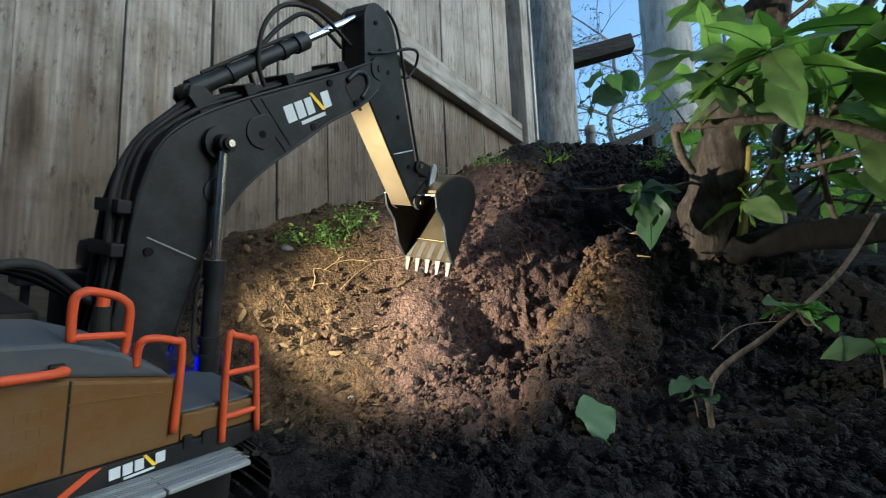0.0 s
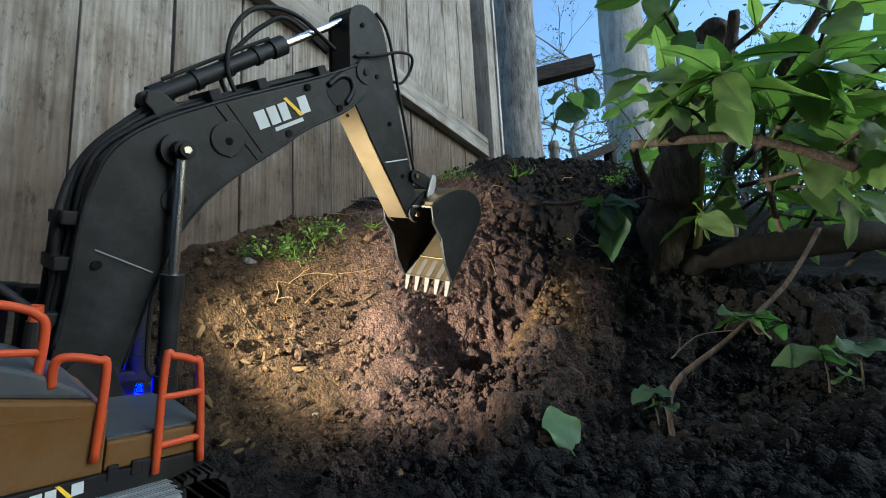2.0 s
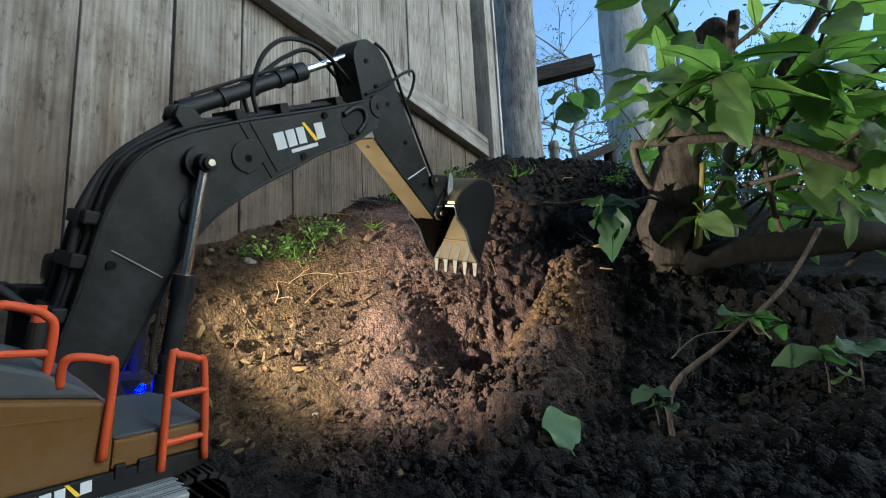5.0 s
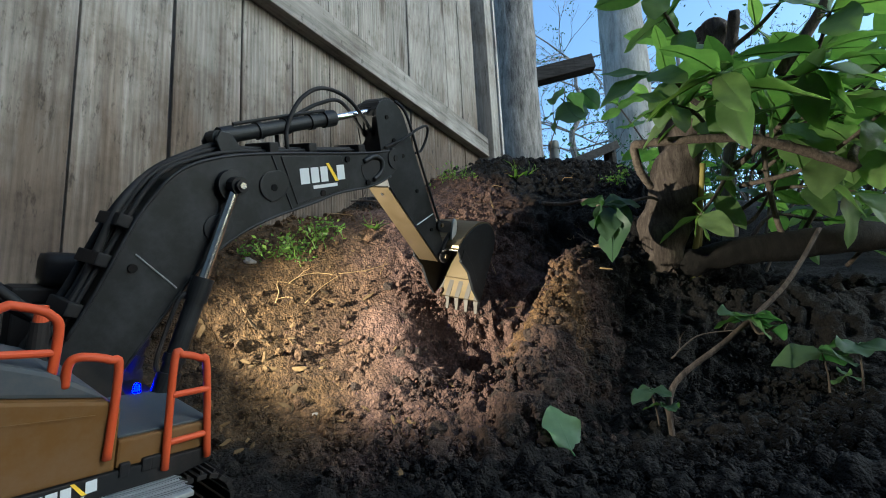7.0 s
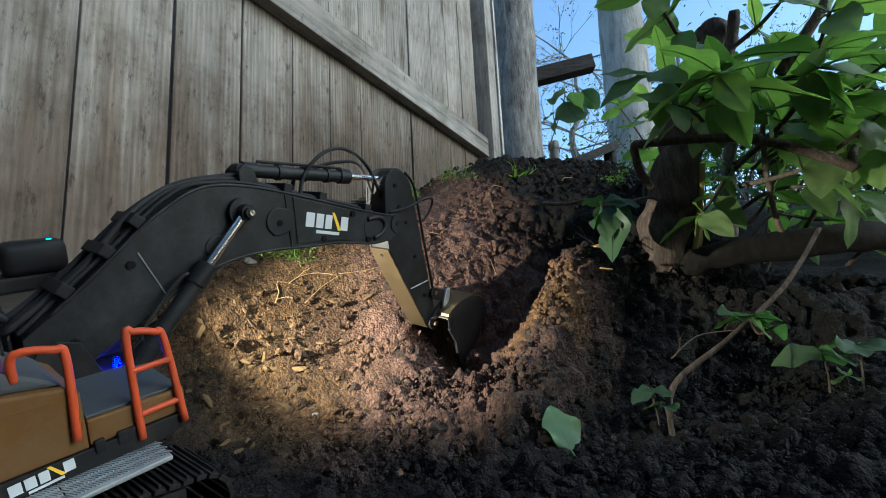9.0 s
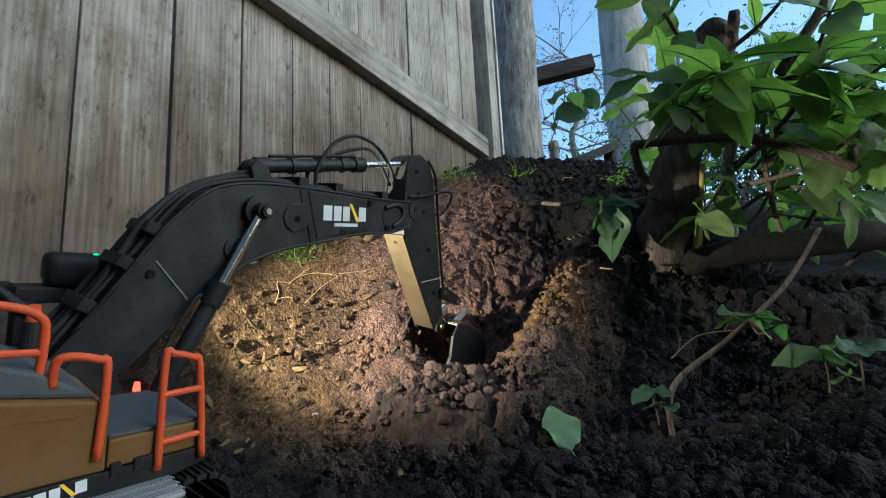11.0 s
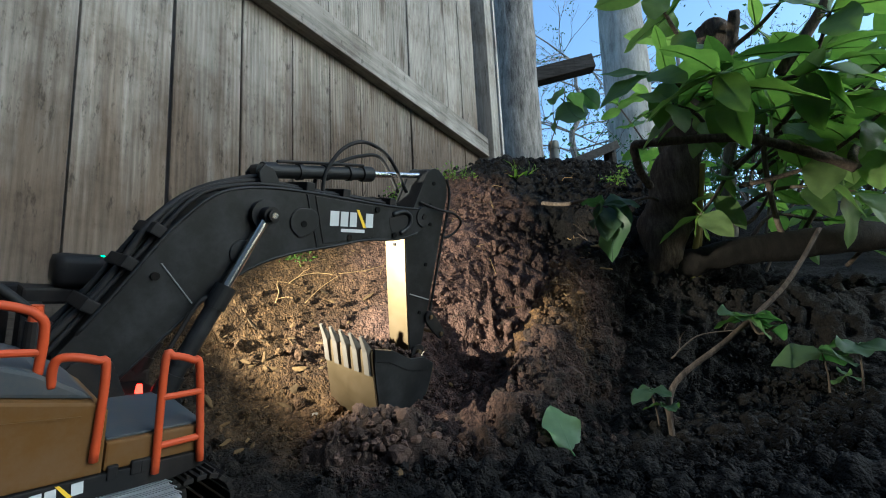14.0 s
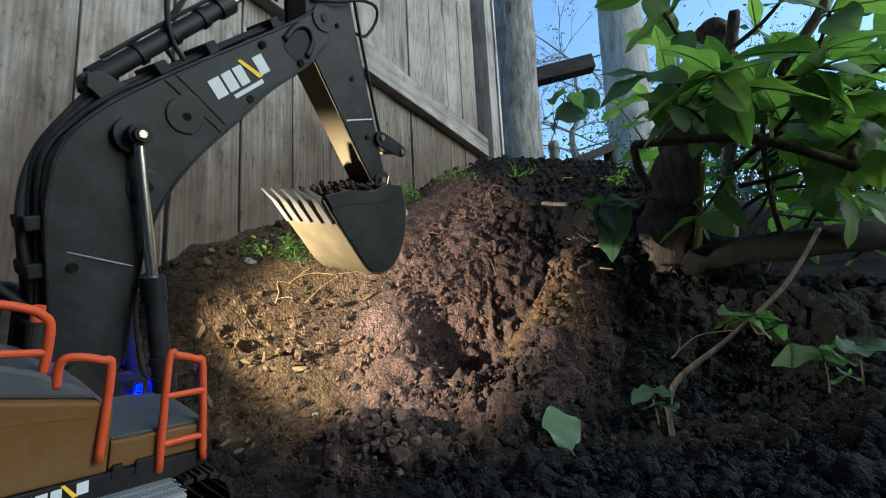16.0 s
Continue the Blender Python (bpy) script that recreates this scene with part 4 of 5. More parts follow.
for i in range(n):
    for j in range(n):
        bm.faces.new((grid[i][j], grid[i + 1][j], grid[i + 1][j + 1], grid[i][j + 1]))
part("mound", bm, DUGBED, heap)
for k in range(240):
    x, y = random.gauss(0, 0.066), random.gauss(0, 0.042)
    d = math.hypot(x / 0.145, y / 0.095)
    if d < 1:
        bm = lump(min(0.0045 * math.exp(random.gauss(0, 0.45)), 0.012), k + 200)
        bm.transform(Matrix.Translation((x, y, 0.072 * (1 - d * d) ** 1.2 - 0.10 * max(0.0, d - 0.7) + 0.002)))
        part("soil_lump", bm, DUG, heap)
HEAP = [(0, 0.02, 0.74, -0.16), (9.0, 0.02, 0.74, -0.16), (10.4, 0.01, 0.72, -0.06), (11.3, -0.01, 0.705, 0.048), (12.0, -0.04, 0.685, 0.052), (12.5, -0.075, 0.665, 0.052),
        (13.0, -0.065, 0.660, 0.052), (13.5, -0.085, 0.65, 0.008), (13.9, -0.10, 0.65, -0.018), (16.0, -0.10, 0.65, -0.02)]


def pointing(at, to, x):
    """A pose at one joint whose y axis points at another, in the excavator's space."""
    d = (to - at).normalized()
    side = x - d * x.dot(d)
    side.normalize()
    up = side.cross(d)
    m = Matrix((side, d, up)).transposed().to_4x4()
    return Matrix.Translation(at) @ m
# ---------------------------------------------------------------- trees, posts and distance
def limb(a, b, r0, r1, n=8, sway=0.03, seg=8, rough=0.12):
    """A crooked tapering limb, as points and radii."""
    a, b = Vector(a), Vector(b)
    pts, radii = [], []
    for i in range(n + 1):
        t = i / n
        p = a.lerp(b, t)
        w = sway * (b - a).length * math.sin(math.pi * t)
        p = p + Vector((noise.noise(p * 3 + Vector((7, 0, 0))), noise.noise(p * 3 + Vector((0, 9, 0))), 0.4 * noise.noise(p * 3))) * w * 2
        pts.append(p)
        radii.append(r0 + (r1 - r0) * t)
    return pts, radii


def grow(bm, a, way, length, r, depth, spread=0.7, droop=0.0, kids=3, tips=None):
    """Twigs branching out of one another into bm."""
    pts, p, d = [Vector(a)], Vector(a), Vector(way).normalized()
    n = 4
    for i in range(n):
        d = (d + Vector((random.gauss(0, 0.16), random.gauss(0, 0.16), random.gauss(0, 0.12) - droop))).normalized()
        p = p + d * (length / n)
        pts.append(p.copy())
    tube(bm, pts, [r * (1 - 0.5 * i / n) for i in range(n + 1)], 5 if depth > 1 else 4, cap=False)
    if tips is not None:
        tips.append((pts[-1].copy(), d.copy()))
    if depth:
        for k in range(kids):
            at = pts[random.randint(1, n)]
            nd = (d + Vector((random.gauss(0, spread), random.gauss(0, spread), random.gauss(0.05, spread)))).normalized()
            grow(bm, at, nd, length * random.uniform(0.5, 0.75), r * 0.5, depth - 1, spread, droop, kids, tips)


def sprinkle(bm, spots, size, count):
    """Small folded leaves about the given spots."""
    for q, d in spots:
        for k in range(count):
            c = q + Vector((random.gauss(0, size), random.gauss(0, size), random.gauss(0, size)))
            e = Euler((random.uniform(0, 6.3), random.uniform(0, 6.3), random.uniform(0, 6.3))).to_matrix()
            s = size * random.uniform(0.6, 1.3)
            v = [bm.verts.new(c + e @ Vector(w) * s) for w in ((0, 0, 0), (0.3, 0.5, 0.12), (0, 1.1, 0), (-0.3, 0.5, 0.12))]
            bm.faces.new((v[0], v[1], v[2]))
            bm.faces.new((v[0], v[2], v[3]))


def trunk_tree(foot, top, r0, r1, mat, label, branches, rough=0.10):
    tree = empty("tree", Matrix(), label, "tree")
    pts, radii = limb(foot, top, r0, r1, 26, 0.0015)
    radii[0], radii[1] = radii[0] * 1.25, radii[1] * 1.08
    part("trunk", tube(bmesh.new(), pts, radii, 40, rough), mat, tree, smooth=True)
    bm, tips = bmesh.new(), []
    for k in range(branches):
        a = pts[-1 - k % 6]
        grow(bm, a, (random.gauss(0, 1), random.gauss(0, 1), 0.5), 1.5, r1 * 0.3, 3, 0.6, 0, 3, tips)
    if branches:
        tagged(part("twigwork", bm, mat, tree), kind="stuff")
        bm = bmesh.new()
        sprinkle(bm, tips, 0.05, 3)
        tagged(part("crown", bm, FARLEAF, tree), kind="stuff")
    return tree


random.seed(21)
def ground_point(p, sink=0.06):
    return (p[0], p[1], hill(p[0], p[1]) - sink)


T1 = (0.436, 2.457, 0.970)
trunk_tree(ground_point(T1), (T1[0] + 0.08, T1[1], 3.6), 0.126, 0.105, BARK, "grey rough-barked tree trunk behind the fence end", 5)
T2 = (1.708, 3.927, 1.602)
trunk_tree(ground_point(T2), (T2[0] + 0.05, T2[1], 5.2), 0.215, 0.165, BARKPALE, "pale smooth tree trunk with moss at its foot", 6, 0.05)

# a sawn beam sticking out behind the trunk, carried on a hidden post
beam = empty("timber_beam", Matrix(), "dark sawn timber beam on a post behind the tree", "beam")
A, B = Vector((0.467, 2.759, 1.628)), Vector((1.002, 2.743, 1.735))
bm = bmesh.new()
m = Matrix.Translation((A + B) / 2) @ (B - A).to_track_quat("X", "Z").to_matrix().to_4x4()
L = (B - A).length
box(bm, (-L / 2, -0.045, -0.046), (L / 2, 0.045, 0.046), m, 0.006)
part("beam", bm, DARKWOOD, beam)
part("post", rod(bmesh.new(), (A.x, A.y, hill(A.x, A.y) - 0.1), (A.x, A.y, A.z - 0.03), 0.04, seg=12), DARKWOOD, beam)

# capped pipe standing in the crest
P = (0.406, 1.562, 0.671)
pipe = empty("vent_pipe", Matrix(), "grey plastic vent pipe with a cap in the soil", "pipe")
TOP = (0.410, 1.550, 0.745)
part("pipe", rod(bmesh.new(), (P[0], P[1], hill(P[0], P[1]) - 0.06), (P[0], P[1], TOP[2]), 0.0165, seg=24), PIPEGREY, pipe)
part("cap", rod(bmesh.new(), (P[0], P[1], TOP[2] - 0.002), (P[0], P[1], TOP[2] + 0.026), 0.0205, 0.0175, 24), PIPEGREY, pipe)

# weathered board lying along the crest
A, B = Vector((0.529, 2.025, 0.817)), Vector((0.844, 2.203, 0.973))
plank = empty("old_plank", Matrix(), "dark weathered plank leaning on the crest", "plank")
bm = bmesh.new()
m = Matrix.Translation((A + B) / 2) @ (B - A).to_track_quat("X", "Z").to_matrix().to_4x4()
L = (B - A).length
box(bm, (-L / 2, -0.06, -0.02), (L / 2, 0.06, 0.02), m, 0.004)
part("board", bm, DARKWOOD, plank)
part("prop", rod(bmesh.new(), (B.x, B.y, hill(B.x, B.y) - 0.08), (B.x, B.y, B.z - 0.01), 0.03, seg=10), DARKWOOD, plank)

# bare trees farther off
random.seed(33)
for i, (x, y, h) in enumerate(((2.9, 9.5, 5.4), (4.6, 8.5, 5.0), (1.2, 10.5, 6.0), (7.5, 9.5, 5.0), (10.5, 10.0, 5.5))):
    tree = empty("bare_tree", Matrix(), "distant bare tree with fine twigs and few leaves", "tree", "distant trees")
    base = Vector((x, y, hill(x, y) - 0.1))
    bm, tips = bmesh.new(), []
    pts, radii = limb(base, base + Vector((0.2, 0, h)), 0.13, 0.03, 10, 0.05)
    tube(bm, pts, radii, 10)
    part("trunk", bm, BARK, tree, smooth=True)
    bm = bmesh.new()
    for k in range(15):
        a = pts[random.randint(3, 10)]
        w = random.uniform(0, 6.3)
        grow(bm, a, (math.cos(w), 0.6 * math.sin(w), random.uniform(-0.05, 0.6)), random.uniform(1.1, 1.9), 0.022, 3, 0.55, 0.03, 3, tips)
    tagged(part("twigwork", bm, BARK, tree), kind="stuff")
    bm = bmesh.new()
    sprinkle(bm, random.sample(tips, min(len(tips), 420)), 0.045, 4)
    tagged(part("crown", bm, FARLEAF, tree), kind="stuff")

# low bushes by the crest
for i, (p, n) in enumerate((((1.550, 4.384, 1.916), 60), ((1.435, 3.540, 1.490), 50), ((0.849, 2.884, 1.148), 14))):
    bush = empty("far_bush", Matrix(), "small dark-leaved bush on the crest", "bush", "bushes on the crest")
    bm, tips = bmesh.new(), []
    q = (p[0], p[1], hill(p[0], p[1]) - 0.03)
    for k in range(9):
        grow(bm, q, (random.gauss(0, 0.45), random.gauss(0, 0.4), 1), (p[2] - q[2]) * random.uniform(0.5, 0.9), 0.008, 2, 0.45, 0, 3, tips)
    tagged(part("twigwork", bm, TWIG, bush), kind="stuff")
    bm = bmesh.new()
    sprinkle(bm, tips, 0.03, 3)
    tagged(part("crown", bm, FARLEAF, bush), kind="stuff")
# ---------------------------------------------------------------- shrub with broad leaves
def leaf_mesh(name, length, width, fold, bend, wave, mat):
    """A pointed oval leaf along y: folded on its midrib, bent downwards, with a wavy edge."""
    bm = bmesh.new()
    rows, cols = 10, 4
    grid = []
    for i in range(rows + 1):
        t = i / rows
        w = width * 0.5 * (math.sin(math.pi * t ** 0.86) ** 0.72) * (1 - 0.10 * t) + 0.0004
        line = []
        for j in range(-cols, cols + 1):
            s = j / cols
            z = fold * (abs(s) - 0.3 * s * s) * w - bend * length * t * t + wave * math.sin(t * 11 + s * 2) * w * s * s
            line.append(bm.verts.new((w * s, length * t * (1 - 0.12 * bend * t), z)))
        grid.append(line)
    for a, b in zip(grid, grid[1:]):
        for k in range(2 * cols):
            bm.faces.new((a[k], a[k + 1], b[k + 1], b[k]))
    # midrib and stalk
    rib = [(0, -0.16 * length, 0.004)] + [(0, length * t * (1 - 0.12 * bend * t), -bend * length * t * t - 0.0006) for t in (0, 0.25, 0.5, 0.75, 0.97)]
    tube(bm, rib, [0.0012, 0.0012, 0.0011, 0.0009, 0.0007, 0.0004], 5)
    me = bpy.data.meshes.new(name)
    bm.to_mesh(me)
    bm.free()
    me.materials.append(mat)
    me.shade_smooth()
    return me


random.seed(8)
LEAVES = [leaf_mesh("leaf", 0.100 + 0.014 * (k % 3), 0.050 + 0.006 * (k % 4), 0.08 + 0.08 * (k % 3), 0.06 + 0.08 * (k % 4), 0.16, LEAF) for k in range(8)]
BLUELEAVES = [leaf_mesh("leaf", 0.066 + 0.010 * (k % 3), 0.056 + 0.006 * (k % 2), 0.22, 0.14 + 0.1 * (k % 3), 0.22, LEAFBLUE) for k in range(5)]


def hang_leaf(parent, at, way, size=1.0, roll=None, kind=LEAVES, sag=0.25):
    """One leaf at a point, along a way, drooping a little."""
    d = Vector(way).normalized()
    d = (d + Vector((0, 0, -sag))).normalized()
    up = Vector((random.gauss(0, 0.35), random.gauss(0, 0.35), 1))
    side = d.cross(up).normalized()
    up = side.cross(d)
    ob = new("leaf", random.choice(kind))
    ob.parent = parent
    ob.matrix_basis = Matrix.Translation(at) @ Matrix((side, d, up)).transposed().to_4x4() @ pose(0, 0, 0, 0, random.gauss(0, 15) if roll is None else roll, 0) @ Matrix.Scale(size, 4)
    return ob


def stem(parent, pts, r0, r1, mat=TWIG, name="stem", n=6, rough=0.1, seg=8):
    line = curve(pts, n)
    radii = [r0 + (r1 - r0) * i / (len(line) - 1) for i in range(len(line))]
    part(name, tube(bmesh.new(), line, radii, seg, rough), mat, parent, smooth=True)
    return line


def leafy(parent, pts, r0, r1, step, size, kind=LEAVES, mat=TWIG, start=0.25, sag=0.25):
    """A stem with pairs of leaves along it."""
    line = stem(parent, pts, r0, r1, mat)
    turn = random.uniform(0, 6)
    gone, i0 = 0.0, int(len(line) * start)
    for i in range(max(i0, 1), len(line)):
        gone += (line[i] - line[i - 1]).length
        if gone >= step or i == len(line) - 1:
            gone = 0.0
            turn += 1.57 + random.gauss(0, 0.25)
            d = (line[i] - line[i - 1]).normalized()
            u = d.orthogonal().normalized()
            for sgn in (0, math.pi):
                w = u.copy()
                w.rotate(Matrix.Rotation(turn + sgn, 3, d))
                hang_leaf(parent, line[i], w + d * 0.55, size * random.uniform(0.65, 1.15), None, kind, sag)
            if i == len(line) - 1:
                for sgn in (0.8,):
                    w = u.copy()
                    w.rotate(Matrix.Rotation(turn + sgn, 3, d))
                    hang_leaf(parent, line[i], w * 0.8 + d, size * random.uniform(0.6, 0.95), None, kind, sag)


random.seed(12)
shrub = empty("broadleaf_shrub", Matrix(), "broad-leaved green shrub with a cut brown trunk on the bank", "shrub")
B0 = (0.468, 0.997, 0.265)
stem(shrub, [ground_point(B0, 0.05), (0.459, 0.997, 0.265), (0.490, 0.977, 0.396), (0.534, 0.955, 0.537), (0.577, 0.935, 0.667), (0.610, 0.920, 0.764)], 0.060, 0.036, BARKBROWN, "trunk", 10, 0.35, 22)
stem(shrub, [(0.429, 0.980, 0.247), (0.393, 0.956, 0.206), (0.356, 0.932, 0.162)], 0.030, 0.012, BARKBROWN, "root_flare", 6, 0.3, 12)
stem(shrub, [(0.519, 0.964, 0.478), (0.551, 0.916, 0.594), (0.602, 0.882, 0.685), (0.611, 0.860, 0.758)], 0.016, 0.010, BARKBROWN, "side_stem", 8, 0.2, 12)
stem(shrub, [ground_point((0.645, 1.062)), (0.647, 1.060, 0.250), (0.657, 1.045, 0.351), (0.655, 1.029, 0.453), (0.669, 1.002, 0.563), (0.708, 0.971, 0.694)], 0.017, 0.012, BARKPALE, "side_stem", 8, 0.2, 12)
for dx in (0, 14):
    stem(shrub, [ground_point((0.51, 0.965)) if dx else ground_point((0.527, 0.972)), (0.511, 0.960, 0.246) if dx else (0.528, 0.970, 0.247), (0.528, 0.945, 0.338) if dx else (0.536, 0.954, 0.351), (0.543, 0.926, 0.464) if dx else (0.521, 0.943, 0.421)], 0.0065, 0.0055, CANE, "cane", 6, 0.05, 10)
# twigs and leaves: near sprays over the trunk, and the dark mass behind it
SPRAYS = [
    ([(0.579, 0.929, 0.574), (0.489, 0.810, 0.557), (0.407, 0.732, 0.541), (0.333, 0.673, 0.532)], 1.00),
    ([(0.579, 0.929, 0.574), (0.518, 0.792, 0.546), (0.466, 0.695, 0.518), (0.401, 0.617, 0.497)], 1.05),
    ([(0.589, 0.937, 0.655), (0.584, 0.808, 0.573), (0.572, 0.713, 0.532), (0.578, 0.655, 0.518)], 1.0),
    ([(0.563, 0.959, 0.512), (0.519, 0.858, 0.509), (0.444, 0.758, 0.501), (0.375, 0.699, 0.492)], 0.85),
    ([(0.600, 0.928, 0.714), (0.495, 0.850, 0.695), (0.429, 0.778, 0.698), (0.377, 0.725, 0.716)], 0.9),
    ([(0.633, 0.967, 0.460), (0.624, 0.778, 0.501), (0.586, 0.672, 0.537), (0.565, 0.605, 0.576)], 1.05),
    ([(0.644, 0.973, 0.424), (0.685, 0.852, 0.419), (0.685, 0.748, 0.434), (0.668, 0.666, 0.446)], 1.0),
    ([(0.694, 1.006, 0.536), (0.721, 0.877, 0.519), (0.745, 0.772, 0.544), (0.758, 0.707, 0.568)], 1.05),
    ([(0.615, 0.900, 0.696), (0.610, 0.791, 0.685), (0.619, 0.727, 0.704)], 0.95),
    ([(0.660, 1.031, 0.374), (0.703, 0.975, 0.409), (0.749, 0.925, 0.404), (0.807, 0.879, 0.376)], 0.85),
    ([(0.671, 1.035, 0.349), (0.711, 1.031, 0.372), (0.767, 1.016, 0.470), (0.799, 0.997, 0.594)], 0.8),
    ([(0.820, 1.093, 0.299), (0.838, 1.032, 0.366), (0.839, 0.969, 0.450), (0.837, 0.903, 0.548), (0.851, 0.854, 0.666)], 0.95),
    ([(1.012, 1.191, 0.319), (1.030, 1.127, 0.406), (1.043, 1.066, 0.472), (1.053, 0.999, 0.581)], 0.95),
    ([(0.762, 1.138, 0.337), (0.820, 1.130, 0.389), (0.931, 1.133, 0.370), (0.998, 1.082, 0.369)], 0.85),
    ([(0.951, 1.100, 0.252), (0.934, 1.013, 0.293), (0.959, 0.968, 0.320)], 0.9),
    ([(0.668, 1.006, 0.538), (0.621, 0.967, 0.461), (0.559, 0.916, 0.400), (0.500, 0.883, 0.348)], 0.65),
]
for pts, size in SPRAYS:
    leafy(shrub, pts, 0.0055, 0.0022, 0.050, size, sag=0.12)
# leafy twigs that fill the crown round the stems
random.seed(77)
for k in range(12):
    a = Vector((random.uniform(0.62, 0.72), random.uniform(0.95, 1.02), random.uniform(0.42, 0.66)))
    b = Vector((random.uniform(0.68, 1.05), random.uniform(0.75, 1.05), random.uniform(0.40, 0.66)))
    c = a.lerp(b, 0.5) + Vector((0, 0, 0.04))
    leafy(shrub, [a, c, b], 0.0045, 0.0020, 0.052, random.uniform(0.85, 1.05), sag=0.1)
# bare hooked branch in front
stem(shrub, [(0.389, 0.835, 0.395), (0.361, 0.811, 0.422), (0.349, 0.795, 0.458), (0.363, 0.785, 0.461), (0.451, 0.765, 0.457), (0.532, 0.756, 0.449), (0.618, 0.751, 0.420), (0.688, 0.746, 0.387)], 0.0068, 0.0085, TWIG, "bare_branch", 8, 0.25, 12)
stem(shrub, [(0.688, 0.746, 0.387), (0.702, 0.762, 0.413), (0.813, 0.862, 0.484), (0.883, 0.947, 0.592)], 0.0080, 0.006, TWIG, "bare_branch", 6, 0.2, 10)
stem(shrub, [(0.533, 0.674, 0.522), (0.563, 0.657, 0.566), (0.601, 0.638, 0.626)], 0.0085, 0.0075, TWIG, "bare_branch", 6, 0.15, 10)
stem(shrub, [(0.703, 0.944, 0.281), (0.680, 0.933, 0.351), (0.670, 0.925, 0.469), (0.680, 0.917, 0.588)], 0.006, 0.004, TWIG, "bare_branch", 6, 0.15, 10)

# second shrub, deeper in the shade
random.seed(14)
deep = empty("shade_shrub", Matrix(), "dense green shrub growing in the shade behind", "shrub")
S0 = (1.154, 1.494, 0.326)
for k in range(34):
    # every second stem is unseen, farther right, added to keep sun off the bank
    far = k % 2
    q = Vector((S0[0] + random.uniform(-0.30, 0.55) + 0.75 * far, S0[1] + random.uniform(-0.15, 0.5) - 0.55 * far, 0))
    q.z = hill(q.x, q.y) - 0.02
    top = q + Vector((random.uniform(-0.2, 0.2), random.uniform(-0.15, 0.15), random.uniform(0.35, 0.95)))
    leafy(deep, [q, q.lerp(top, 0.5) + Vector((random.uniform(-0.05, 0.05), 0, 0)), top], 0.006, 0.0025, 0.085, 0.95, start=0.15)

# hedge in the distance behind the shrubs
random.seed(27)
hedge = empty("hedge", Matrix(), "dark dense hedge foliage far behind the shrubs", "hedge")
bm, wood = bmesh.new(), bmesh.new()
for k in range(26):
    x = 1.15 + 0.125 * k + random.uniform(-0.05, 0.05)
    y = 2.3 + random.uniform(-0.2, 0.3)
    q = Vector((x, y, hill(x, y) - 0.03))
    tips = []
    for j in range(3):
        grow(wood, q, (random.gauss(0, 0.25), random.gauss(0, 0.25), 1), random.uniform(0.25, 0.55), 0.007, 2, 0.5, 0, 3, tips)
    sprinkle(bm, tips, 0.040, 4)
tagged(part("twigwork", wood, TWIG, hedge), kind="stuff")
tagged(part("foliage", bm, FARLEAF, hedge), kind="stuff")

# fallen log
log = empty("fallen_log", Matrix(), "dark fallen log lying under the shrub", "log")
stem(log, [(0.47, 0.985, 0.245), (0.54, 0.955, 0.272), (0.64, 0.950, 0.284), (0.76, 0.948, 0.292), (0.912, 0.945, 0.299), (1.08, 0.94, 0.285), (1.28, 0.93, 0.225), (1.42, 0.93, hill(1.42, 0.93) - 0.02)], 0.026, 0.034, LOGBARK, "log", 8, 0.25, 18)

# slanting sapling with a few leaves
sapling = empty("sapling", Matrix(), "slanting thin sapling stem with a few leaves", "sapling")
line = stem(sapling, [ground_point((0.293, 0.650, 0.052), 0.02), (0.301, 0.655, 0.065), (0.386, 0.654, 0.127), (0.489, 0.674, 0.197), (0.574, 0.701, 0.281)], 0.0040, 0.0030, BARKBROWN, "stem", 8, 0.12, 10)
node = Vector((0.417, 0.657, 0.154))
for way, size in (((-0.7, -0.25, 0.35), 0.75), ((0.9, -0.4, 0.15), 0.62), ((0.35, -0.8, -0.5), 0.65), ((-0.2, -0.6, 0.3), 0.6), ((-0.8, 0.3, 0.1), 0.6), ((0.9, 0.2, -0.1), 0.9)):
    hang_leaf(sapling, node, way, size, 0, BLUELEAVES, 0.2)
part("leaf_stalk", tube(bmesh.new(), curve([(0.417, 0.657, 0.154), (0.429, 0.654, 0.131), (0.450, 0.641, 0.146)], 5), 0.0018, 6), TWIG, sapling)

# small seedlings
def seedling(foot, height, leaves, size, label):
    plant = empty("seedling", Matrix(), label, "seedling", "seedlings on the bank")
    f = Vector(ground_point(foot, 0.01))
    top = f + Vector((random.uniform(-0.01, 0.01), 0, height))
    stem(plant, [f, f.lerp(top, 0.5) + Vector((0.004, 0, 0)), top], 0.0016, 0.0011, TWIG)
    for k in range(leaves):
        a = 6.283 * k / leaves + 0.6
        hang_leaf(plant, top, (math.cos(a), math.sin(a), 0.25), size, 0, BLUELEAVES, 0.3)


random.seed(3)
seedling((0.278, 0.660, 0.063), 0.075, 4, 0.46, "green seedling with three drooping leaves")
seedling((0.288, 0.658, 0.063), 0.055, 3, 0.40, "green seedling with three drooping leaves")
seedling((0.262, 0.643, 0.045), 0.012, 2, 0.35, "tiny green seedling close to the soil")
seedling((0.603, 0.742, 0.165), 0.03, 2, 0.6, "tiny green seedling close to the soil")
seedling((0.590, 0.700, 0.116), 0.085, 4, 0.75, "green seedling with broad yellow-green leaves")
seedling((0.560, 0.720, 0.119), 0.075, 3, 0.8, "green seedling with broad yellow-green leaves")

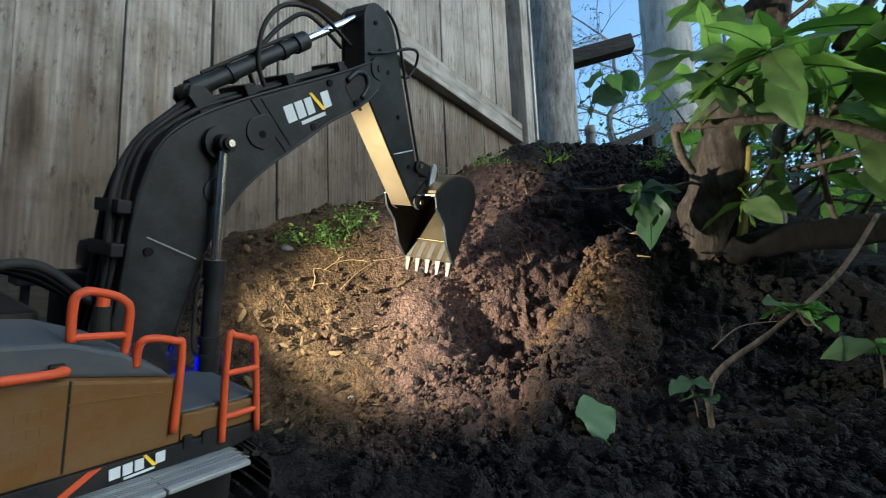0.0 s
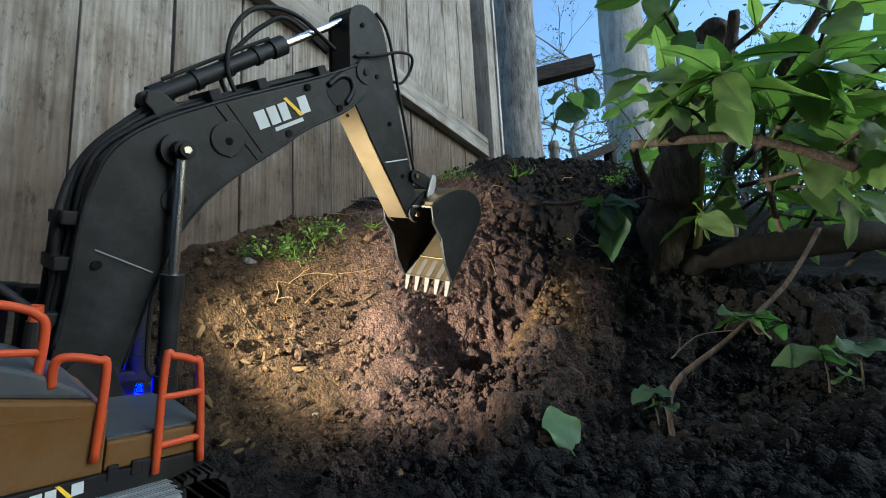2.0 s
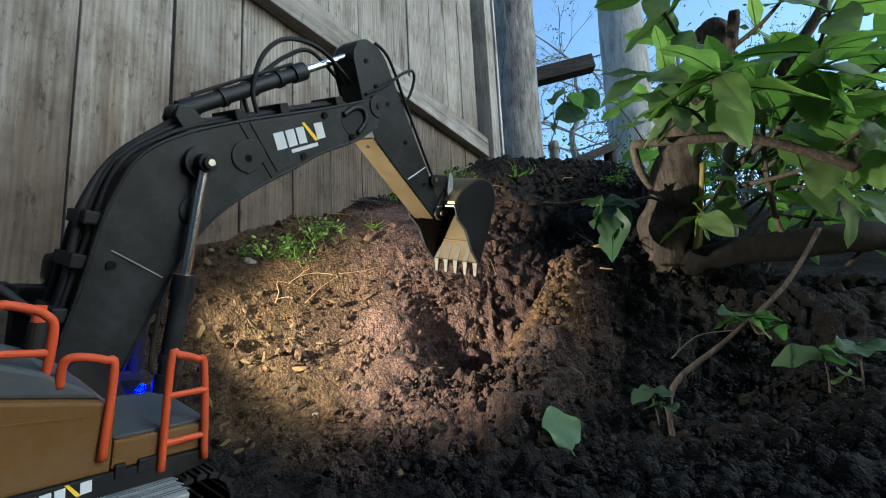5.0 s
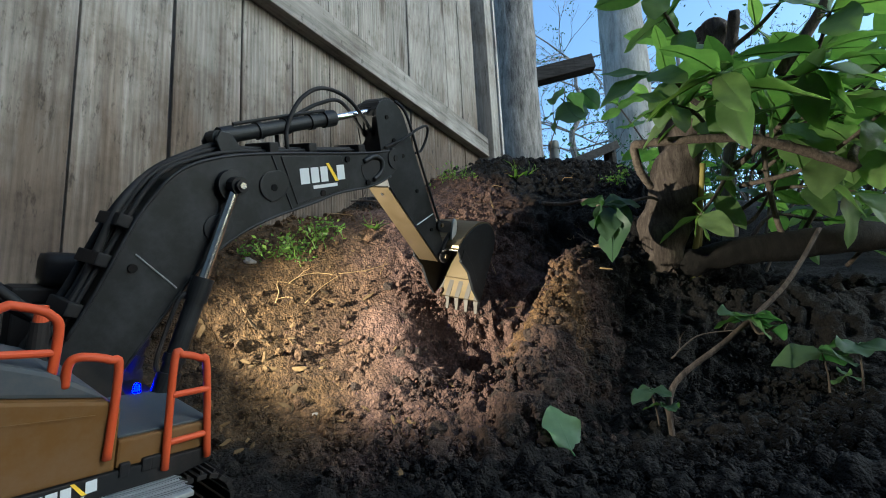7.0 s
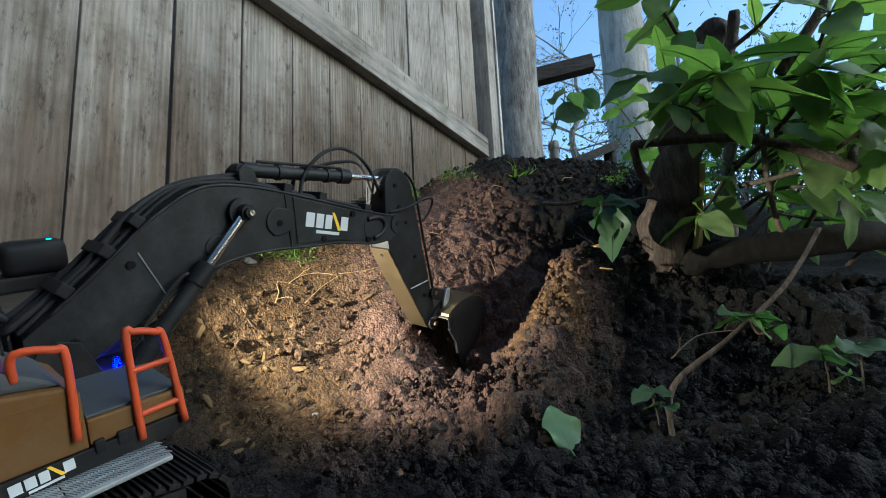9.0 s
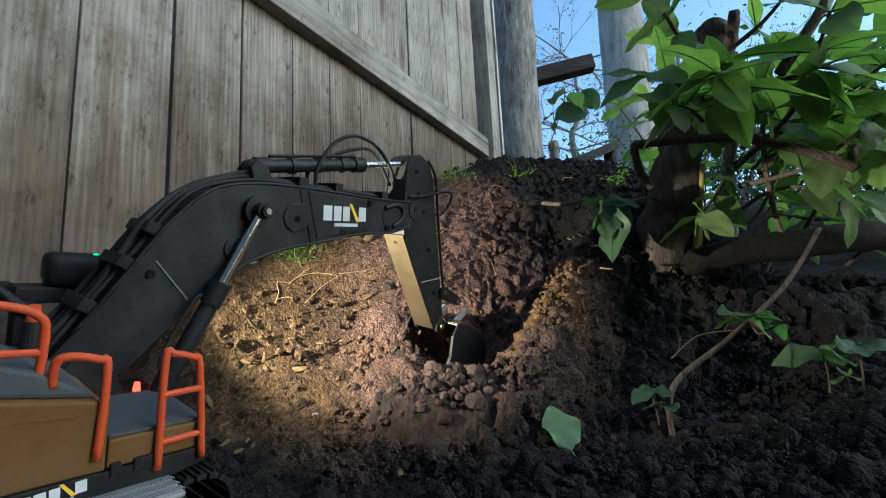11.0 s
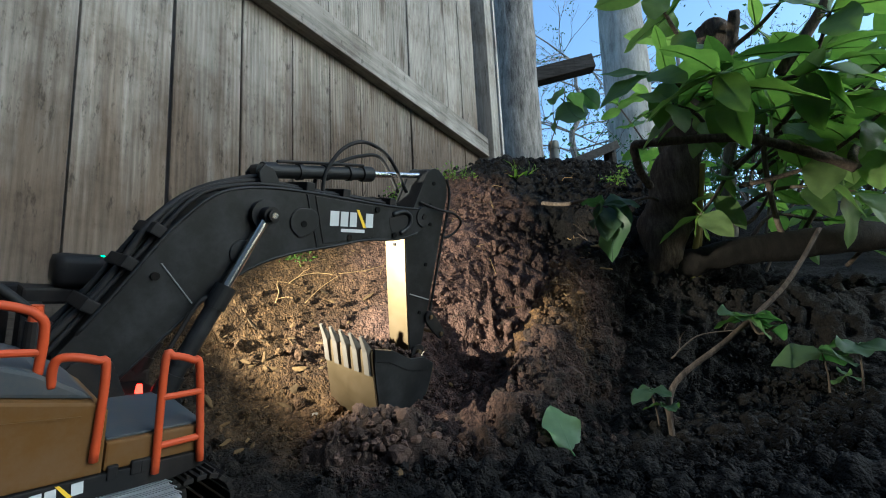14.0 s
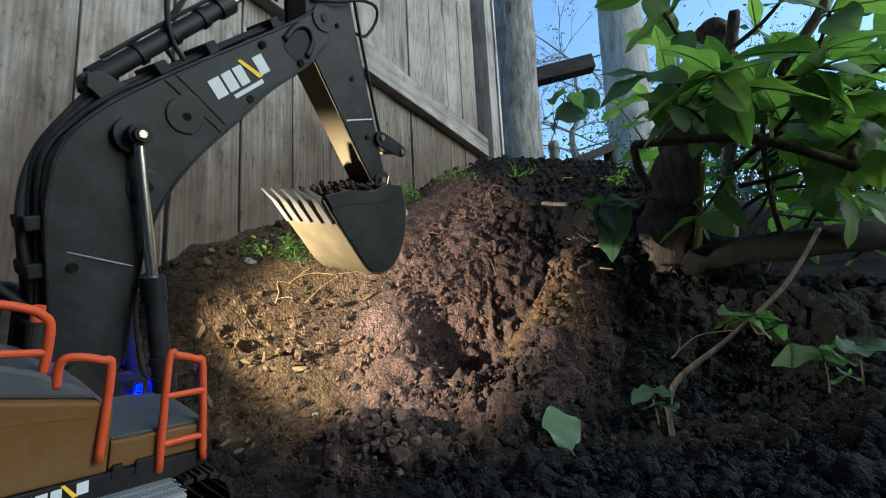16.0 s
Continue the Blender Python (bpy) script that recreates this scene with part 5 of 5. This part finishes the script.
# hanging cluster of large leaves on a bare twig
sprig = empty("leafy_sprig", Matrix(), "drooping sprig of large bluish green leaves", "sprig")
stem(sprig, [(0.222, 0.994, 0.414), (0.261, 0.956, 0.400), (0.293, 0.906, 0.394), (0.314, 0.860, 0.366), (0.426, 0.926, 0.398), (0.479, 0.969, 0.382)], 0.0045, 0.0030, TWIG)
node = Vector((0.309, 0.864, 0.374))
random.seed(4)
for way, size, roll in (((-0.55, -0.3, -0.6), 0.95, 20), ((0.1, -0.6, -0.7), 1.0, -10), ((0.6, -0.2, -0.6), 1.0, -30), ((-0.8, -0.2, 0.35), 0.6, 0), ((0.9, -0.1, 0.25), 0.85, 10), ((0.35, -0.1, -1.2), 1.35, 30), ((-0.1, -0.5, -0.6), 0.9, 0)):
    hang_leaf(sprig, node, way, size, roll, BLUELEAVES, 0.1)

# tall thin plant against the sky
tall = empty("thin_plant", Matrix(), "thin plant with heart-shaped leaves against the sky", "plant")
q = ground_point((0.378, 1.542, 0.666), 0.02)
line = stem(tall, [q, (0.386, 1.531, 0.739), (0.409, 1.520, 0.809), (0.440, 1.507, 0.894), (0.446, 1.500, 0.941)], 0.0022, 0.0014, TWIG)
for at, way, size in (((0.440, 1.507, 0.894), (0.2, -0.5, -0.8), 2.0), ((0.449, 1.505, 0.909), (0.5, -0.3, -0.6), 1.8), ((0.427, 1.501, 0.933), (-0.4, -0.4, -0.5), 1.2), ((0.504, 1.502, 0.929), (0.6, 0, -0.6), 1.2), ((0.412, 1.514, 0.847), (-0.4, 0, -0.7), 0.8), ((0.407, 1.513, 0.857), (-0.8, 0, -0.2), 0.8)):
    hang_leaf(tall, Vector(at), way, size, 0, BLUELEAVES, 0.2)
stem(tall, [(0.445, 1.503, 0.922), (0.485, 1.501, 0.934), (0.512, 1.502, 0.928)], 0.0012, 0.001, TWIG)

# weeds at the foot of the fence
def weed(foot, spread, height, count, label, blade=False):
    plant = empty("weed", Matrix(), label, "weed", "weeds by the fence")
    f = Vector(ground_point(foot, 0.01))
    bm, tips = bmesh.new(), []
    for k in range(count):
        way = Vector((random.gauss(0, spread), random.gauss(0, spread), 1))
        grow(bm, f + Vector((random.gauss(0, 0.022), random.gauss(0, 0.022), 0)) * (0 if blade else 1), way, height * random.uniform(0.5, 1.1), 0.0011, 1, 0.5, 0, 2, tips)
    tagged(part("twigwork", bm, WEED, plant), kind="stuff")
    bm = bmesh.new()
    if blade:
        for k in range(count):
            a = 6.283 * k / count + random.uniform(-0.2, 0.2)
            d = Vector((math.cos(a), math.sin(a), random.uniform(0.5, 1.4))).normalized()
            s = Vector((-math.sin(a), math.cos(a), 0)) * 0.0035
            h = height * random.uniform(0.7, 1.2)
            line = [f + d * h * t + Vector((0, 0, -0.35 * h * t * t)) for t in (0, 0.35, 0.7, 1.0)]
            rows = [(bm.verts.new(p - s * w), bm.verts.new(p + Vector((0, 0, -0.001))), bm.verts.new(p + s * w)) for p, w in zip(line, (0.6, 1.2, 1.0, 0.05))]
            for a0, b0 in zip(rows, rows[1:]):
                bm.faces.new((a0[0], a0[1], b0[1], b0[0]))
                bm.faces.new((a0[1], a0[2], b0[2], b0[1]))
    else:
        sprinkle(bm, tips, 0.0085, 6)
    tagged(part("foliage", bm, WEED, plant), kind="stuff")


random.seed(9)
for p, h, n in (((-0.354, 0.877, 0.325), 0.03, 5), ((-0.332, 0.889, 0.335), 0.04, 6), ((-0.301, 0.901, 0.337), 0.05, 7), ((-0.271, 0.925, 0.354), 0.06, 8), ((-0.249, 0.948, 0.372), 0.045, 6), ((-0.291, 0.897, 0.325), 0.035, 5), ((-0.076, 1.239, 0.505), 0.06, 12), ((0.035, 1.265, 0.562), 0.05, 7), ((0.457, 1.176, 0.494), 0.05, 10)):
    weed(p, 0.45, h * 0.72, n, "low bright green weed in the soil")
for p, h in (((-0.150, 1.005, 0.382), 0.035), ((0.207, 1.227, 0.546), 0.05), ((0.088, 1.242, 0.555), 0.03), ((0.236, 1.232, 0.551), 0.05)):
    weed(p, 0.5, h, 7, "small tuft of green grass blades", True)

# leaf lying on the soil
fallen = empty("fallen_leaf", Matrix(), "pale green leaf lying on the dark soil", "leaf")
fl = Vector((0.142, 0.592, 0.009))
ob = new("leaf", leaf_mesh("leaf", 0.066, 0.050, 0.10, 0.16, 0.3, LEAFPALE))
ob.parent = fallen
ob.matrix_basis = Matrix.Translation(fl) @ pose(0, 0, 0, 52, 0, 14)
# ---------------------------------------------------------------- clods, roots and chips on the soil
def scatter(name, spots, mat, label, category, flat=1.0, long=1.0, sub=1, lift=0.25):
    """Many small lumps in one mesh. spots: rows of x, y and size."""
    shapes = []
    for k in range(9):
        bm = bmesh.new()
        bmesh.ops.create_icosphere(bm, subdivisions=sub, radius=1.0)
        off = Vector((k * 3.1, k * 1.7, 0))
        for v in bm.verts:
            v.co *= 1 + 0.55 * noise.noise(v.co * 0.9 + off) + 0.30 * noise.noise(v.co * 2.3 + off)
        bm.verts.ensure_lookup_table()
        shapes.append((np.array([v.co[:] for v in bm.verts]), [[v.index for v in f.verts] for f in bm.faces]))
        bm.free()
    verts, faces, at = [], [], 0
    px, py = np.array([q[0] for q in spots]), np.array([q[1] for q in spots])
    pz, e = ground_shape(px, py), 0.004
    nx, ny = ground_shape(px - e, py) - ground_shape(px + e, py), ground_shape(px, py - e) - ground_shape(px, py + e)
    for (x, y, s), z, u, v in zip(spots, pz, nx, ny):
        vs, fs = random.choice(shapes)
        n = Vector((u, v, 2 * e)).normalized()
        turn = n.to_track_quat("Z", "Y").to_matrix() @ Euler((random.gauss(0, 0.4), random.gauss(0, 0.4), random.uniform(0, 6.3))).to_matrix()
        m = np.array(turn) @ np.diag((s * long, s * random.uniform(0.6, 1.0), s * flat * random.uniform(0.6, 1.0)))
        c = Vector((x, y, z + 0.003)) + n * s * lift
        verts.append(vs @ m.T + np.array(c[:]))
        faces += [[i + at for i in f] for f in fs]
        at += len(vs)
    me = bpy.data.meshes.new(name)
    me.from_pydata(np.concatenate(verts).tolist(), [], faces)
    me.materials.append(mat)
    return tagged(new(name, me), label, category, kind="stuff")


random.seed(41)
spots = []
for k in range(31000):
    x, y = random.uniform(-0.50, 0.62), 0.40 + 1.0 * random.random() ** 1.2
    # fewer lumps on the worn slope by the fence
    away = (x - FBASE.x) * FNOR.x + (y - FBASE.y) * FNOR.y
    if away < 0.30 and random.random() < 0.75 or away < 0.03:
        continue
    if x < -0.16 and y < 0.56:
        continue
    s = min(0.0021 * math.exp(random.gauss(0, 0.66)), 0.012)
    spots.append((x, y, s))
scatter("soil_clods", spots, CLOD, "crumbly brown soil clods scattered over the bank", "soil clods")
lumps = []
for k in range(9):
    bm = lump(1.0, k * 5 + 3)
    me = bpy.data.meshes.new("soil_lump")
    bm.to_mesh(me)
    bm.free()
    me.materials.append(LUMP)
    lumps.append(me)
for k in range(270):
    x, y = random.gauss(0.04, 0.17), random.gauss(0.72, 0.09)
    if x < -0.16:
        continue
    r = min(0.0050 * math.exp(random.gauss(0, 0.45)), 0.013)
    ob = new("soil_lump", random.choice(lumps))
    ob.parent = ground
    ob.matrix_basis = Matrix.LocRotScale((x, y, hill(x, y) + r * 0.2), Euler([random.uniform(0, 6.3) for j in range(3)]), (r * random.uniform(0.9, 1.4), r, r * random.uniform(0.6, 1.0)))
spots = []
for k in range(240):
    x, y = random.gauss(-0.22, 0.12), random.gauss(0.75, 0.08)
    if x < -0.2 and y < 0.58:
        continue
    spots.append((x, y, min(0.0030 * math.exp(random.gauss(0, 0.55)), 0.008)))
scatter("wood_chips", spots, CHIP, "pale flat wood chips strewn over the soil", "wood chips", flat=0.32, long=1.8, lift=0.08)


def root(pts, r, label, mat=STRAW, forks=0):
    ob = empty("root", Matrix(), label, "root", "roots in the bank")
    r *= 0.72
    pts = [Vector(p) for p in pts]
    pts = [Vector((p.x, p.y, max(p.z, hill(p.x, p.y) + r * 0.6))) for p in curve(pts, 6)]
    part("root", tube(bmesh.new(), pts, [r * (1 - 0.5 * i / len(pts)) for i in range(len(pts))], 7, 0.25), mat, ob, smooth=True)
    for k in range(forks):
        a = random.choice(pts[1:-1])
        bm = bmesh.new()
        grow(bm, a, (random.gauss(0, 1), random.gauss(0, 0.5), random.gauss(0.3, 0.6)), random.uniform(0.02, 0.05), r * 0.4, 1, 0.6, 0.1, 2)
        part("rootlet", bm, mat, ob)


random.seed(17)
root([(-0.297, 0.817, 0.217), (-0.297, 0.832, 0.235), (-0.303, 0.840, 0.250), (-0.303, 0.845, 0.257)], 0.0019, "short forked pale root", STRAW, 3)
root([(-0.285, 0.852, 0.253), (-0.270, 0.866, 0.266), (-0.243, 0.883, 0.273), (-0.213, 0.892, 0.269)], 0.0017, "thin pale root lying on the slope", STRAW, 3)
root([(-0.252, 0.840, 0.215), (-0.230, 0.871, 0.245), (-0.201, 0.898, 0.269)], 0.0014, "straight pale twig lying on the slope", STRAW, 0)
root([(-0.204, 0.898, 0.271), (-0.153, 0.921, 0.278), (-0.110, 0.943, 0.292)], 0.0010, "thin pale root lying on the slope", STRAW, 2)
root([(-0.128, 0.923, 0.268), (-0.116, 0.949, 0.305), (-0.112, 0.969, 0.331)], 0.0006, "hair-thin root lying on the slope", STRAW, 1)
root([(-0.375, 0.720, 0.153), (-0.373, 0.735, 0.169), (-0.375, 0.753, 0.187)], 0.0010, "curved straw in the soil", STRAW, 0)
root([(0.304, 1.088, 0.362), (0.319, 1.058, 0.333), (0.302, 0.929, 0.304), (0.328, 0.931, 0.307)], 0.0033, "torn yellow root sticking out of the bank", STRAW, 5)
root([(0.295, 1.086, 0.349), (0.312, 1.060, 0.323), (0.288, 0.907, 0.287)], 0.0018, "torn yellow root sticking out of the bank", STRAW, 2)
root([(0.292, 0.872, 0.254), (0.314, 0.867, 0.250)], 0.0027, "torn yellow root stub", STRAW, 0)
root([(0.011, 0.928, 0.177), (0.070, 0.958, 0.197), (0.140, 0.992, 0.225)], 0.0011, "thin brown root across the bank", TWIG, 4)
root([(0.056, 0.942, 0.170), (0.105, 0.968, 0.196), (0.174, 1.008, 0.236)], 0.0007, "thin brown root across the bank", TWIG, 4)
root([(0.118, 1.151, 0.478), (0.126, 1.107, 0.438), (0.129, 1.077, 0.406)], 0.0017, "pale broken root in the bank face", STRAW, 2)
root([(0.117, 0.969, 0.190), (0.144, 0.977, 0.191), (0.171, 0.981, 0.193)], 0.0024, "orange root across the clay", CHIP, 0)
root([(0.174, 0.833, 0.164), (0.186, 0.839, 0.178)], 0.0036, "orange root stub in the clay", CHIP, 0)
root([(-0.294, 1.242, 0.505), (-0.217, 1.245, 0.509), (-0.137, 1.224, 0.493)], 0.0048, "grey dead branch at the fence foot", TWIG, 2)
root([(0.315, 1.080, 0.360), (0.312, 0.925, 0.302), (0.334, 0.898, 0.284)], 0.0021, "thin brown root across the bank", TWIG, 3)
root([(0.320, 0.687, 0.101), (0.374, 0.713, 0.129), (0.428, 0.710, 0.135)], 0.0018, "thin brown root across the bank", TWIG, 2)
for k in range(26):
    x, y = random.uniform(-0.25, 0.35), random.uniform(0.75, 1.3)
    a = random.uniform(0, 6.3)
    l = random.uniform(0.012, 0.035)
    p = Vector((x, y, hill(x, y) + 0.006))
    root([p, p + Vector((math.cos(a) * l, math.sin(a) * l, 0.004)), p + Vector((math.cos(a + 0.5) * 2 * l, math.sin(a + 0.5) * 2 * l, 0.0))], random.uniform(0.0006, 0.0012), "hair-thin root in the soil", STRAW if k % 3 else TWIG, 1)
# pale pebbles
for p, s in (((-0.359, 0.853, 0.298), 0.010), ((-0.366, 0.858, 0.305), 0.006), ((-0.199, 0.702, 0.047), 0.006)):
    bm = bmesh.new()
    bmesh.ops.create_icosphere(bm, subdivisions=2, radius=s)
    for v in bm.verts:
        v.co = Vector((v.co.x * 1.3, v.co.y, v.co.z * 0.6)) * (1 + 0.3 * noise.noise(v.co * 90))
    ob = part("pebble", bm, POST, smooth=True)
    ob.matrix_basis = Matrix.Translation((p[0], p[1], hill(p[0], p[1]) + s * 0.4))
    tagged(ob, "small pale stone lying on the soil", "pebble", "pale pebbles")


def motions():
    times = [k / 10 for k in range(161)]
    rows = [(t, poses(t)) for t in times]
    turns = [180 * sum(min(max((t - w + 0.15) / 0.3, 0), 1) for w in SIGNALTURNS) for t in times]
    walk(signal, [(t, p[0] @ SIGNALAT @ rx(radians(a))) for (t, p), a in zip(rows, turns)])
    for i, ob in enumerate((house, boom, stick, bucket)):
        walk(ob, [(t, p[i]) for t, p in rows])
    for x, b, r in lifters:
        down, up = [], []
        for t, (h, bo, st, bu) in rows:
            a, c = h @ (CYLBASE + Vector((x, 0, 0))), bo @ (CYLTOP + Vector((x, 0, 0)))
            side = h.to_3x3() @ Vector((1, 0, 0))
            down.append((t, pointing(a, c, side)))
            up.append((t, pointing(c, a, side)))
        walk(b, down)
        walk(r, up)
    down, up = [], []
    for t, (h, bo, st, bu) in rows:
        a, c = bo @ Vector((MX, 0.217, 0.125)), st @ Vector((MX, -0.064, 0.0270))
        side = h.to_3x3() @ Vector((1, 0, 0))
        down.append((t, pointing(a, c, side)))
        up.append((t, pointing(c, a, side)))
    walk(stick_barrel, down)
    walk(stick_rod, up)
    # the soil rests in the trench until the bucket takes it up
    walk(load, [(t, Matrix.Translation((0, 0, -0.045 * min(max((12.6 - t) / 0.9, 0), 1))) @ ROOT @ poses(max(t, 12.6))[3]) for t in times])
    walk(heap, [(t, pose(x, y, z)) for t, x, y, z in HEAP])


motions()
